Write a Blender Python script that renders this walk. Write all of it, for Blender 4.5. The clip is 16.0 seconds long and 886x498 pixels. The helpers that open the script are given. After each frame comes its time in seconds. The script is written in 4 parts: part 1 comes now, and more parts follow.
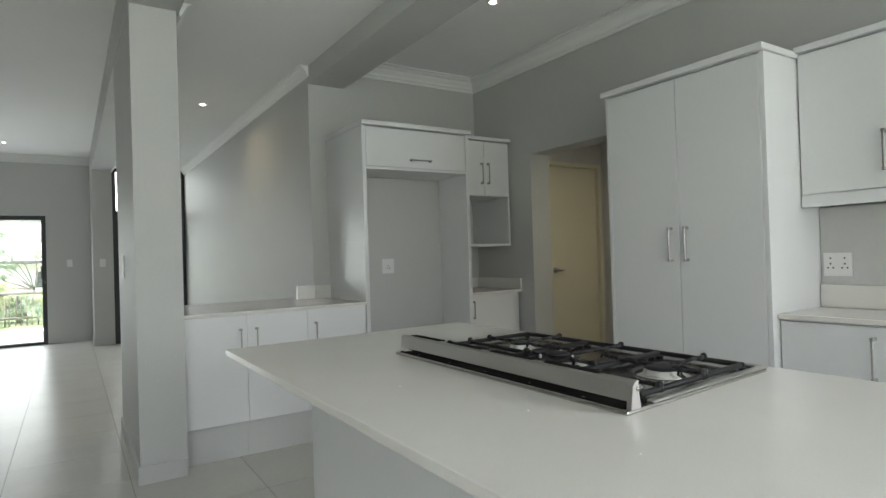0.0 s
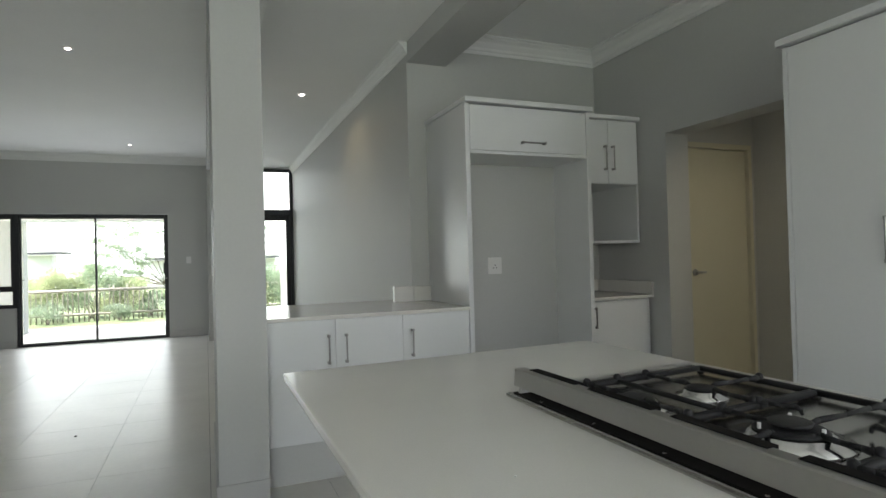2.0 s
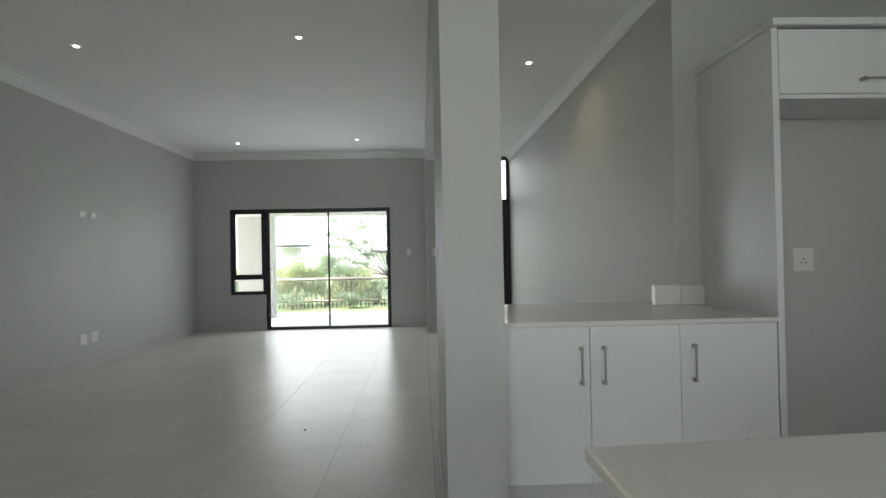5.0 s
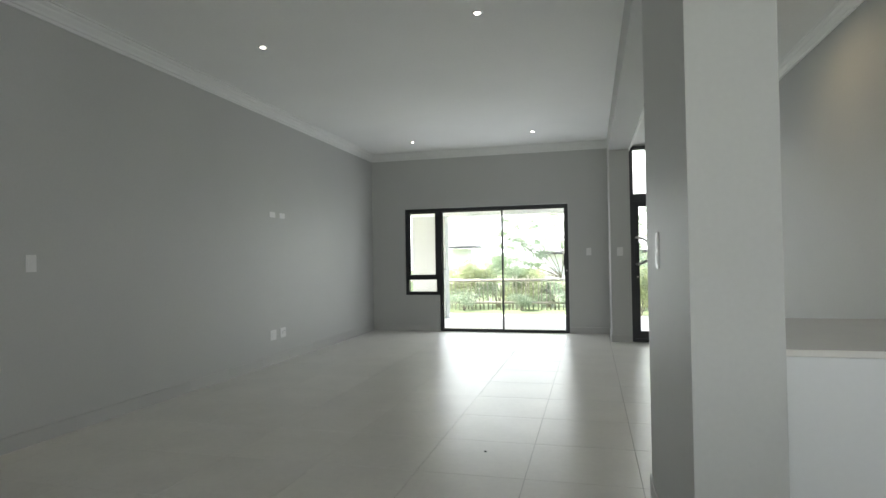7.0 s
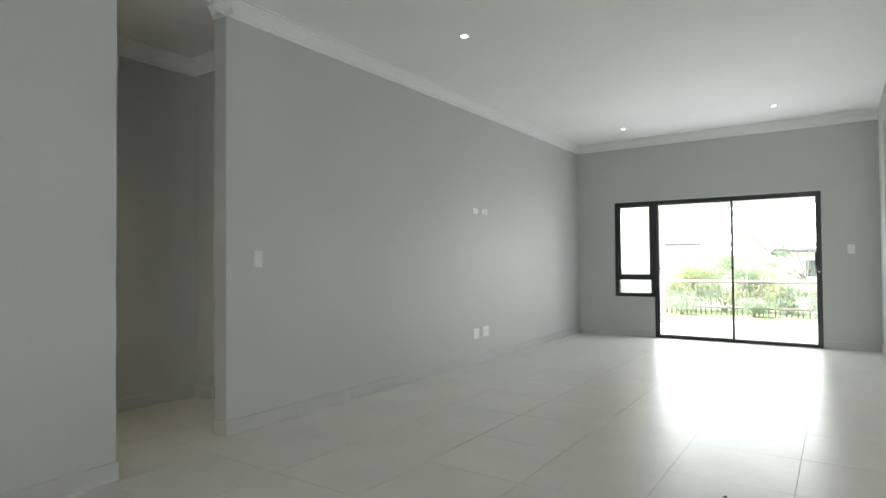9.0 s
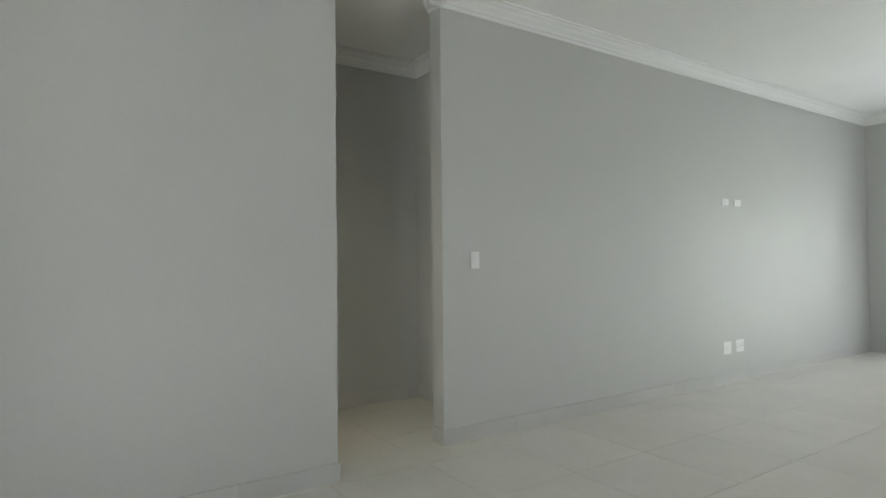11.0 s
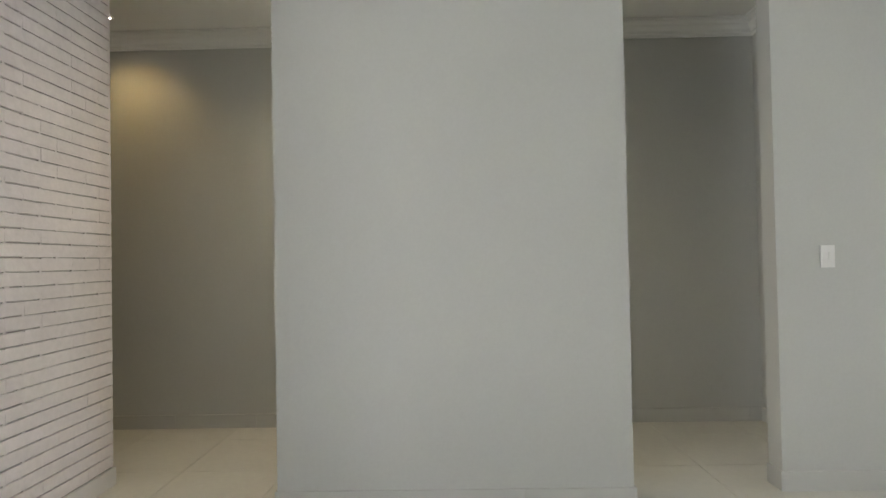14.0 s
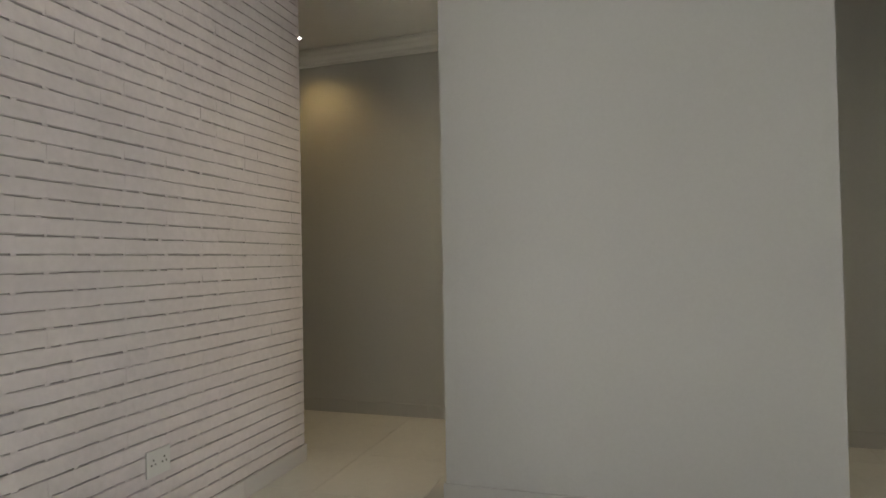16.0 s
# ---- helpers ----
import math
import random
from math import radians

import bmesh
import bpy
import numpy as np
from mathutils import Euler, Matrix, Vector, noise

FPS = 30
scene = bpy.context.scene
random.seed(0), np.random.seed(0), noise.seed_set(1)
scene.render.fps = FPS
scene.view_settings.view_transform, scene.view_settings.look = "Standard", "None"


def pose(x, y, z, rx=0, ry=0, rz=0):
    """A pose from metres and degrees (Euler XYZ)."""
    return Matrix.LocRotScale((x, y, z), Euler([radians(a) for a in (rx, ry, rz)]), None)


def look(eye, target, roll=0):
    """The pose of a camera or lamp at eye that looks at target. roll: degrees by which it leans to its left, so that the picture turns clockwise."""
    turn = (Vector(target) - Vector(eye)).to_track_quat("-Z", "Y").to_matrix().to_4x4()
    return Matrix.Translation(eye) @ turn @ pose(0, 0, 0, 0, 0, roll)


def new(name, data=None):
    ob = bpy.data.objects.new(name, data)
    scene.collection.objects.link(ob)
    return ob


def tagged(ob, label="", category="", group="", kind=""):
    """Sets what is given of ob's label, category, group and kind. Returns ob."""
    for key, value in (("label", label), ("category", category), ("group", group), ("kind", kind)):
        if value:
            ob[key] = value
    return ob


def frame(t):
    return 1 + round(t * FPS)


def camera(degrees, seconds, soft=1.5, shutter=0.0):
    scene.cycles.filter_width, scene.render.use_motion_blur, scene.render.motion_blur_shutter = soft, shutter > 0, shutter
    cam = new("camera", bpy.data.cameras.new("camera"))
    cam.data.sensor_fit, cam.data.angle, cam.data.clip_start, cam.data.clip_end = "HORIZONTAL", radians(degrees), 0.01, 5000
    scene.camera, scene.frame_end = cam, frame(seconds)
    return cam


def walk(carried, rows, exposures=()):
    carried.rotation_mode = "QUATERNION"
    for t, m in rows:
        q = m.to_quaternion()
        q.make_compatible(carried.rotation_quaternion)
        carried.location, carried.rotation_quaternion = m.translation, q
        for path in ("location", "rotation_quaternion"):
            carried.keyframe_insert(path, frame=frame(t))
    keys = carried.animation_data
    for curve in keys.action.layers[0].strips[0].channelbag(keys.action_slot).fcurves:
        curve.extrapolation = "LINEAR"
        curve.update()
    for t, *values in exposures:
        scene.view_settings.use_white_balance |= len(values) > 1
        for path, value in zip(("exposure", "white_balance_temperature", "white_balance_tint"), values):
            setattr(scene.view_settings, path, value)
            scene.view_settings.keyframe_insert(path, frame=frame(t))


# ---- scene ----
cam = camera(74.9, 16.0)
EXPOSURES = [
    (0, 2.18, 6500, 13), (0.5, 2.08, 6500, 13), (1.5, 1.98, 6500, 13), (3, 1.82, 6500, 13), (5.5, 1.8, 6500, 13), (6.5, 1.93, 6500, 13), (7, 2.05, 6500, 13), (8, 2.3, 6500, 13), (8.5, 2.52, 6500, 13),
    (9, 2.72, 6500, 13), (9.5, 2.93, 6500, 13), (10.2, 3.03, 6500, 13), (12.5, 2.66, 6600, 14), (13.5, 3.05, 6730, 15), (14.5, 3.29, 6800, 16), (15, 2.96, 6880, 17), (15.5, 2.86, 6930, 18), (16, 2.66, 7150, 18),
]
PATH = [
    (0, (0.315, 0.361, 1.217), (1.399, 2.041, 1.238), -1.8),
    (0.5, (0.4, 0.48, 1.218), (1.407, 2.208, 1.241), -1.8),
    (1, (0.461, 0.596, 1.219), (1.397, 2.363, 1.242), -1.6),
    (1.5, (0.527, 0.741, 1.208), (1.386, 2.547, 1.236), -1.5),
    (2, (0.578, 0.872, 1.212), (1.337, 2.723, 1.24), -1.5),
    (2.5, (0.593, 0.987, 1.203), (1.249, 2.876, 1.233), -1.5),
    (3, (0.586, 1.107, 1.198), (1.149, 3.026, 1.231), -1.3),
    (3.2, (0.581, 1.157, 1.202), (1.111, 3.085, 1.231), -1.25),
    (5.3, (0.507, 1.734, 1.195), (0.497, 3.734, 1.223), -1.0),
    (5.5, (0.487, 1.803, 1.186), (0.423, 3.801, 1.22), -0.9),
    (6, (0.422, 1.963, 1.188), (0.219, 3.952, 1.222), -0.9),
    (6.5, (0.373, 2.084, 1.183), (0.035, 4.055, 1.218), -0.8),
    (7, (0.345, 2.196, 1.18), (-0.151, 4.134, 1.218), -0.9),
    (7.5, (0.336, 2.292, 1.183), (-0.334, 4.176, 1.222), -0.8),
    (8, (0.33, 2.373, 1.182), (-0.522, 4.182, 1.221), -0.8),
    (8.5, (0.27, 2.454, 1.173), (-0.729, 4.186, 1.21), -0.6),
    (9, (0.174, 2.564, 1.178), (-0.954, 4.215, 1.217), -0.5),
    (9.5, (0.088, 2.645, 1.193), (-1.153, 4.213, 1.228), -0.4),
    (10, (0.004, 2.717, 1.188), (-1.368, 4.173, 1.222), -0.4),
    (10.2, (-0.036, 2.742, 1.178), (-1.471, 4.134, 1.216), -0.4),
    (12.5, (-0.167, 3.212, 1.221), (-2.096, 3.739, 1.257), -1.07),
    (13, (-0.204, 3.244, 1.221), (-2.174, 3.591, 1.257), -1.07),
    (13.5, (-0.234, 3.279, 1.221), (-2.227, 3.435, 1.257), -1.07),
    (14, (-0.248, 3.309, 1.221), (-2.247, 3.277, 1.257), -1.07),
    (14.5, (-0.272, 3.299, 1.221), (-2.263, 3.120, 1.257), -1.07),
    (15, (-0.288, 3.311, 1.221), (-2.260, 2.981, 1.257), -1.07),
    (15.5, (-0.285, 3.334, 1.221), (-2.228, 2.860, 1.257), -1.07),
    (16, (-0.305, 3.315, 1.221), (-2.212, 2.712, 1.257), -1.07),
]
walk(cam, [(t, look(eye, target, roll)) for t, eye, target, roll in PATH], EXPOSURES)

# ---- world, sun, large lights ----
world = bpy.data.worlds.new("sky")
scene.world = world
world.use_nodes = True
wn = world.node_tree.nodes
sky = wn.new("ShaderNodeTexSky")
sky.sky_type, sky.sun_disc = "NISHITA", False
sky.sun_elevation, sky.sun_rotation = radians(46.8), radians(-99)
sky.air_density, sky.dust_density, sky.ozone_density = 1.2, 4.0, 1.0
wn["Background"].inputs["Strength"].default_value = 0.15
world.node_tree.links.new(sky.outputs["Color"], wn["Background"].inputs["Color"])


def lamp(name, kind, m, energy, color=(1, 1, 1), **more):
    data = bpy.data.lights.new(name, kind)
    data.energy, data.color = energy, color
    for key, value in more.items():
        if key == "size":
            data.size = value
        elif key == "size_y":
            data.shape, data.size_y = "RECTANGLE", value
        elif key == "spread":
            data.spread = radians(value)
        elif key == "angle":
            data.angle = radians(value)
        elif key == "radius":
            data.shadow_soft_size = value
        elif key == "cone":
            data.spot_size, data.spot_blend = radians(value), 0.7
    ob = new(name, data)
    ob.matrix_world = m
    return ob


lamp("sun", "SUN", look((-13, -2, 14), (0, 0, 0)), 5, (1, 0.985, 0.97), angle=10)
COOL = (0.925, 0.97, 1.0)
# sky light that enters by the sliding door and the glass door
lamp("slider_daylight", "AREA", look((-1.05, 11.47, 1.05), (-1.05, 0, 1.4)), 7.0, (0.89, 0.96, 1.0), size=2.1, size_y=2.0)
lamp("glass_door_daylight", "AREA", look((1.40, 10.95, 1.4), (1.40, 0, 1.2)), 2.3, COOL, size=1.0, size_y=2.6)
# unseen fill lamps, added to brighten the kitchen and the block wall
lamp("rear_daylight", "AREA", look((-0.6, -2.95, 1.35), (-0.2, 5, 3.0)), 14.5, COOL, size=3.6, size_y=2.2)
lamp("side_daylight", "AREA", look((3.50, -1.75, 1.6), (-2.0, 2.6, 1.4)), 19, COOL, size=1.7, size_y=1.1)

# ---- materials ----


def material(name, color, rough=0.5, metal=0.0, grain=0.0, grain_scale=60.0, stain=0.0, stain_scale=1.2, bump=0.0, bump_scale=200.0,
             vary=0.0, spec=0.5, coat=0.0):
    """A Principled surface with colour variation at two scales, roughness variation and a fine relief."""
    m = bpy.data.materials.new(name)
    m.use_nodes = True
    t = m.node_tree
    n, ln = t.nodes, t.links
    b = n["Principled BSDF"]
    b.inputs["Roughness"].default_value, b.inputs["Metallic"].default_value = rough, metal
    b.inputs["Specular IOR Level"].default_value = spec
    b.inputs["Coat Weight"].default_value = coat
    b.inputs["Base Color"].default_value = (*color, 1)
    co = n.new("ShaderNodeTexCoord")
    last = None
    if grain or stain or vary:
        rgb = n.new("ShaderNodeRGB")
        rgb.outputs[0].default_value = (*color, 1)
        last = rgb.outputs[0]
        geo = n.new("ShaderNodeNewGeometry")
        for amount, scale, detail in ((grain, grain_scale, 4), (stain, stain_scale, 5)):
            if not amount:
                continue
            tex = n.new("ShaderNodeTexNoise")
            tex.inputs["Scale"].default_value, tex.inputs["Detail"].default_value = scale, detail
            ln.new(geo.outputs["Position"], tex.inputs["Vector"])
            ramp = n.new("ShaderNodeMapRange")
            ramp.inputs[1].default_value, ramp.inputs[2].default_value = 0.25, 0.75
            ramp.inputs[3].default_value, ramp.inputs[4].default_value = 1 - amount, 1 + amount
            ln.new(tex.outputs["Fac"], ramp.inputs[0])
            mul = n.new("ShaderNodeVectorMath")
            mul.operation = "SCALE"
            ln.new(last, mul.inputs[0])
            ln.new(ramp.outputs[0], mul.inputs["Scale"])
            last = mul.outputs[0]
        if vary:
            info = n.new("ShaderNodeObjectInfo")
            ramp = n.new("ShaderNodeMapRange")
            ramp.inputs[3].default_value, ramp.inputs[4].default_value = 1 - vary, 1 + vary
            ln.new(info.outputs["Random"], ramp.inputs[0])
            mul = n.new("ShaderNodeVectorMath")
            mul.operation = "SCALE"
            ln.new(last, mul.inputs[0])
            ln.new(ramp.outputs[0], mul.inputs["Scale"])
            last = mul.outputs[0]
        ln.new(last, b.inputs["Base Color"])
    if bump:
        tex = n.new("ShaderNodeTexNoise")
        tex.inputs["Scale"].default_value, tex.inputs["Detail"].default_value = bump_scale, 3
        geo2 = n.new("ShaderNodeNewGeometry")
        ln.new(geo2.outputs["Position"], tex.inputs["Vector"])
        bp = n.new("ShaderNodeBump")
        bp.inputs["Strength"].default_value, bp.inputs["Distance"].default_value = bump, 0.002
        ln.new(tex.outputs["Fac"], bp.inputs["Height"])
        ln.new(bp.outputs["Normal"], b.inputs["Normal"])
    return m


def glass_material(name):
    m = bpy.data.materials.new(name)
    m.use_nodes = True
    n, ln = m.node_tree.nodes, m.node_tree.links
    n.remove(n["Principled BSDF"])
    clear, gloss, mix, fres = (n.new("ShaderNodeBsdf" + k) if k[0] != "!" else n.new(k[1:]) for k in ("Transparent", "Glossy", "!ShaderNodeMixShader", "!ShaderNodeFresnel"))
    clear.inputs[0].default_value = (0.96, 0.98, 0.97, 1)
    gloss.inputs["Roughness"].default_value = 0.02
    fres.inputs[0].default_value = 1.45
    ln.new(fres.outputs[0], mix.inputs[0])
    ln.new(clear.outputs[0], mix.inputs[1])
    ln.new(gloss.outputs[0], mix.inputs[2])
    ln.new(mix.outputs[0], n["Material Output"].inputs[0])
    return m


def glow_material(name, color, strength):
    m = bpy.data.materials.new(name)
    m.use_nodes = True
    b = m.node_tree.nodes["Principled BSDF"]
    b.inputs["Emission Color"].default_value = (*color, 1)
    b.inputs["Emission Strength"].default_value = strength
    return m


def leaf_material(name, color):
    m = material(name, color, 0.6, stain=0.28, stain_scale=2)
    n, ln = m.node_tree.nodes, m.node_tree.links
    b = n["Principled BSDF"]
    lit = n.new("ShaderNodeBsdfTranslucent")
    lit.inputs[0].default_value = (color[0] * 1.3, color[1] * 1.3, color[2], 1)
    mix = n.new("ShaderNodeMixShader")
    mix.inputs[0].default_value = 0.5
    ln.new(b.outputs[0], mix.inputs[1])
    ln.new(lit.outputs[0], mix.inputs[2])
    ln.new(mix.outputs[0], n["Material Output"].inputs[0])
    return m


PAINT = material("grey_wall_paint", (0.50, 0.505, 0.49), 0.55, grain=0.02, stain=0.03, stain_scale=0.8, bump=0.12, bump_scale=90)
CEIL = material("ceiling_paint", (0.86, 0.865, 0.85), 0.8, grain=0.015, stain=0.02, bump=0.08, bump_scale=60)
CORNICE = material("cornice_paint", (0.78, 0.785, 0.77), 0.6, stain=0.02)
TILE = material("porcelain_floor_tile", (0.66, 0.645, 0.60), 0.29, grain=0.03, grain_scale=25, stain=0.05, stain_scale=2.5, vary=0.025, bump=0.03, bump_scale=40, spec=0.17)
SKIRT = material("skirting_tile", (0.50, 0.50, 0.485), 0.5, stain=0.04, vary=0.035)
PALE_SKIRT = material("pale_painted_skirting", (0.63, 0.605, 0.605), 0.5, stain=0.05, vary=0.03)
GROUT = material("floor_grout", (0.24, 0.235, 0.22), 0.9, grain=0.1)
WHITE = material("white_lacquer", (0.70, 0.71, 0.71), 0.32, grain=0.01, stain=0.012, bump=0.03, bump_scale=300)
CARCASS = material("white_melamine", (0.68, 0.69, 0.685), 0.45, stain=0.015)
QUARTZ = material("cream_quartz", (0.71, 0.695, 0.655), 0.16, grain=0.035, grain_scale=380, stain=0.02, stain_scale=6)
STEEL = material("brushed_steel", (0.42, 0.41, 0.39), 0.22, 1.0, grain=0.08, grain_scale=120, bump=0.05, bump_scale=400)
HANDLE = material("satin_nickel", (0.36, 0.355, 0.345), 0.32, 1.0, stain=0.04)
BRUSHED = material("satin_steel", (0.46, 0.45, 0.43), 0.38, 1.0, grain=0.02, grain_scale=120, bump=0.05, bump_scale=400)
POLISHED = material("polished_steel", (0.62, 0.61, 0.60), 0.14, 1.0)
IRON = material("black_cast_iron", (0.014, 0.014, 0.015), 0.55, bump=0.4, bump_scale=350, spec=0.3)
# black that stands in for shade inside the hob's vent and slots
SLOT_SHADE = material("black_slot_shade", (0.012, 0.011, 0.010), 0.8, grain=0.2, spec=0.05)
ALU = material("charcoal_aluminium", (0.022, 0.024, 0.027), 0.42, stain=0.1, bump=0.1, bump_scale=500)
PLASTIC = material("white_plastic", (0.74, 0.735, 0.725), 0.3, stain=0.015)
HOLE = material("socket_hole_shade", (0.02, 0.02, 0.02), 0.6)
BRICK = material("white_painted_brick", (0.75, 0.695, 0.705), 0.6, grain=0.05, grain_scale=30, stain=0.06, stain_scale=4, vary=0.015, bump=0.5, bump_scale=55)
MORTAR = material("brick_joint", (0.40, 0.375, 0.365), 0.9, grain=0.1)
CREAM = material("cream_door_paint", (0.62, 0.59, 0.46), 0.45, stain=0.03, bump=0.05)
GLASS = glass_material("window_glass")
GLOW = glow_material("lit_lamp", (1.0, 0.93, 0.82), 4)
PLASTER = material("white_plaster", (0.76, 0.76, 0.75), 0.8, grain=0.03, stain=0.05, bump=0.2)
PAVING = material("pale_paving", (0.74, 0.735, 0.72), 0.7, grain=0.05, stain=0.06, vary=0.03)
GRASS = material("lawn", (0.15, 0.19, 0.09), 0.9, grain=0.3, grain_scale=30, stain=0.25, stain_scale=1.0, bump=0.8, bump_scale=60)
TIMBER = material("weathered_timber", (0.33, 0.30, 0.26), 0.8, grain=0.15, grain_scale=25, stain=0.15, vary=0.1)
LEAF_Y = leaf_material("yellow_green_leaf", (0.36, 0.40, 0.27))
LEAF_G = leaf_material("green_leaf", (0.27, 0.34, 0.26))
LEAF_B = leaf_material("grey_green_leaf", (0.28, 0.34, 0.29))
BARK = material("bark", (0.22, 0.19, 0.16), 0.9, grain=0.2, grain_scale=30, bump=0.6, bump_scale=60)
ROOF = material("dark_roof", (0.10, 0.10, 0.11), 0.7, stain=0.1)
DARK_GLASS = material("far_window_glass", (0.04, 0.05, 0.06), 0.1)

# ---- helpers for meshes ----
ROOT = {}


def box(bm, x0, x1, y0, y1, z0, z1, bevel=0.0, segments=1):
    r = bmesh.ops.create_cube(bm, size=1, matrix=Matrix.Translation(((x0 + x1) / 2, (y0 + y1) / 2, (z0 + z1) / 2)) @ Matrix.Diagonal((abs(x1 - x0), abs(y1 - y0), abs(z1 - z0), 1)))
    if bevel:
        edges = list({e for v in r["verts"] for e in v.link_edges})
        bmesh.ops.bevel(bm, geom=edges, offset=bevel, segments=segments, affect="EDGES", profile=0.7)
    return bm


def boxes(*specs, bevel=0.0, segments=1):
    bm = bmesh.new()
    for s in specs:
        box(bm, *s, bevel=bevel, segments=segments)
    return bm


def rod(bm, a, b, r0, r1=None, sides=10):
    a, b = Vector(a), Vector(b)
    d = b - a
    m = Matrix.Translation((a + b) / 2) @ d.to_track_quat("Z", "Y").to_matrix().to_4x4()
    bmesh.ops.create_cone(bm, cap_ends=True, segments=sides, radius1=r0, radius2=r0 if r1 is None else r1, depth=d.length, matrix=m)
    return bm


def disc(bm, c, r, h, axis="Z", sides=24, r2=None):
    c = Vector(c)
    d = {"X": Vector((1, 0, 0)), "Y": Vector((0, 1, 0)), "Z": Vector((0, 0, 1))}[axis] * (h / 2)
    return rod(bm, c - d, c + d, r, r2, sides)


def lathe(bm, c, profile, sides=24):
    """A turned shape round the vertical through c, from (radius, height) pairs."""
    rings = [[bm.verts.new((c[0] + r * math.cos(2 * math.pi * i / sides), c[1] + r * math.sin(2 * math.pi * i / sides), c[2] + h)) for i in range(sides)] for r, h in profile]
    for lo, hi in zip(rings, rings[1:]):
        for i in range(sides):
            bm.faces.new((lo[i], lo[(i + 1) % sides], hi[(i + 1) % sides], hi[i]))
    bm.faces.new(rings[-1])
    bm.faces.new(rings[0][::-1])
    return bm


def prism(bm, profile, a, b, out):
    """Sweeps a profile of (outward, up) pairs from a to b; out is the horizontal direction away from the wall."""
    a, b, out = Vector(a), Vector(b), Vector(out)
    ends = [[bm.verts.new(p + out * o + Vector((0, 0, u))) for o, u in profile] for p in (a, b)]
    n = len(profile)
    for i in range(n):
        bm.faces.new((ends[0][i], ends[0][(i + 1) % n], ends[1][(i + 1) % n], ends[1][i]))
    bm.faces.new(ends[0][::-1])
    bm.faces.new(ends[1])
    return bm


def mesh_of(name, bm, mat, smooth=False):
    bmesh.ops.recalc_face_normals(bm, faces=bm.faces)
    me = bpy.data.meshes.new(name)
    bm.to_mesh(me)
    bm.free()
    me.materials.append(mat)
    if smooth:
        for p in me.polygons:
            p.use_smooth = True
    return me


def thing(name, loc, label, category, group="", kind=""):
    ob = new(name)
    ob.location = loc
    ob.empty_display_size = 0.1
    ROOT[ob.name] = Vector(loc)
    return tagged(ob, label, category, group, kind)


def part(name, bm, mat, parent, label="", smooth=False):
    """One mesh, given in world places, as a part of a thing or of a part."""
    base = ROOT[parent.name]
    bmesh.ops.translate(bm, verts=bm.verts, vec=-base)
    ob = new(name, mesh_of(name, bm, mat, smooth))
    ob.parent = parent
    ROOT[ob.name] = base
    return tagged(ob, label) if label else ob


def solid(name, bm, mat, label="", category="", group="", kind="structure", smooth=False, base=None):
    """One mesh that stands alone, with its origin at base."""
    base = Vector(base) if base else Vector((0, 0, 0))
    bmesh.ops.translate(bm, verts=bm.verts, vec=-base)
    ob = new(name, mesh_of(name, bm, mat, smooth))
    ob.location = base
    ROOT[ob.name] = base
    return tagged(ob, label, category, group, kind)


# ---- the plan ----
TVX = -3.27          # lounge side wall
FARY = 11.48         # wall with the sliding door
BAYY = 10.62         # wall line of the glass door
BIGX = 1.92          # long wall of the dining bay
KY, KX = 4.74, 3.53  # kitchen back and side walls
BEAM0, BEAM1 = 0.61, 0.88
PIER1 = 0.862
PIER0, PY0, PY1 = 0.618, 3.985, 5.26
H_LOUNGE, H_BAY, H_KIT, H_PASS = 2.99, 2.74, 2.84, 2.955
REAR = -3.0
BACKX = -4.544
LWY = 4.985          # free end of the lounge wall
ENDY = 5.56

solid("ground", boxes((-120, 120, -120, 120, -0.18, -0.08)), GRASS, "wide green lawn around the house", "lawn")
solid("floor_slab", boxes((BACKX - 0.2, 5.0, REAR - 0.2, FARY + 0.24, -0.078, -0.004)), GROUT, "grey grout bed under the floor tiles", "floor")
solid("wall_lounge", boxes((TVX - 0.13, TVX, LWY, FARY, 0, H_LOUNGE)), PAINT, "long light grey painted lounge wall", "wall")
# far wall with the door and window cut out of it
FT = 0.24
WX0, WX1, SX1 = -2.69, -2.10, 0.0
solid("wall_far", boxes((TVX - 0.2, WX0, FARY, FARY + FT, 0, H_LOUNGE), (WX0, WX1, FARY, FARY + FT, 0, 0.60), (WX0, SX1, FARY, FARY + FT, 2.04, H_LOUNGE),
                        (SX1, BEAM0 + 0.25, FARY, FARY + FT, 0, H_LOUNGE)), PAINT, "light grey wall around the sliding door", "wall")
solid("wall_return", boxes((BEAM0, BEAM1, BAYY, FARY, 0, H_LOUNGE)), PAINT, "light grey wall return beside the glass door", "wall")
solid("wall_bay_head", boxes((BEAM1, BIGX, BAYY, BAYY + 0.2, 2.725, H_BAY)), PAINT, "narrow grey strip above the glass door", "wall")
solid("wall_dining", boxes((BIGX, BIGX + 0.22, KY, BAYY + 0.2, 0, H_BAY)), PAINT, "long light grey dining wall", "wall")
solid("wall_kitchen_back", boxes((BIGX + 0.22, KX, KY, KY + 0.2, 0, H_KIT)), PAINT, "light grey kitchen wall behind the fridge housing", "wall")
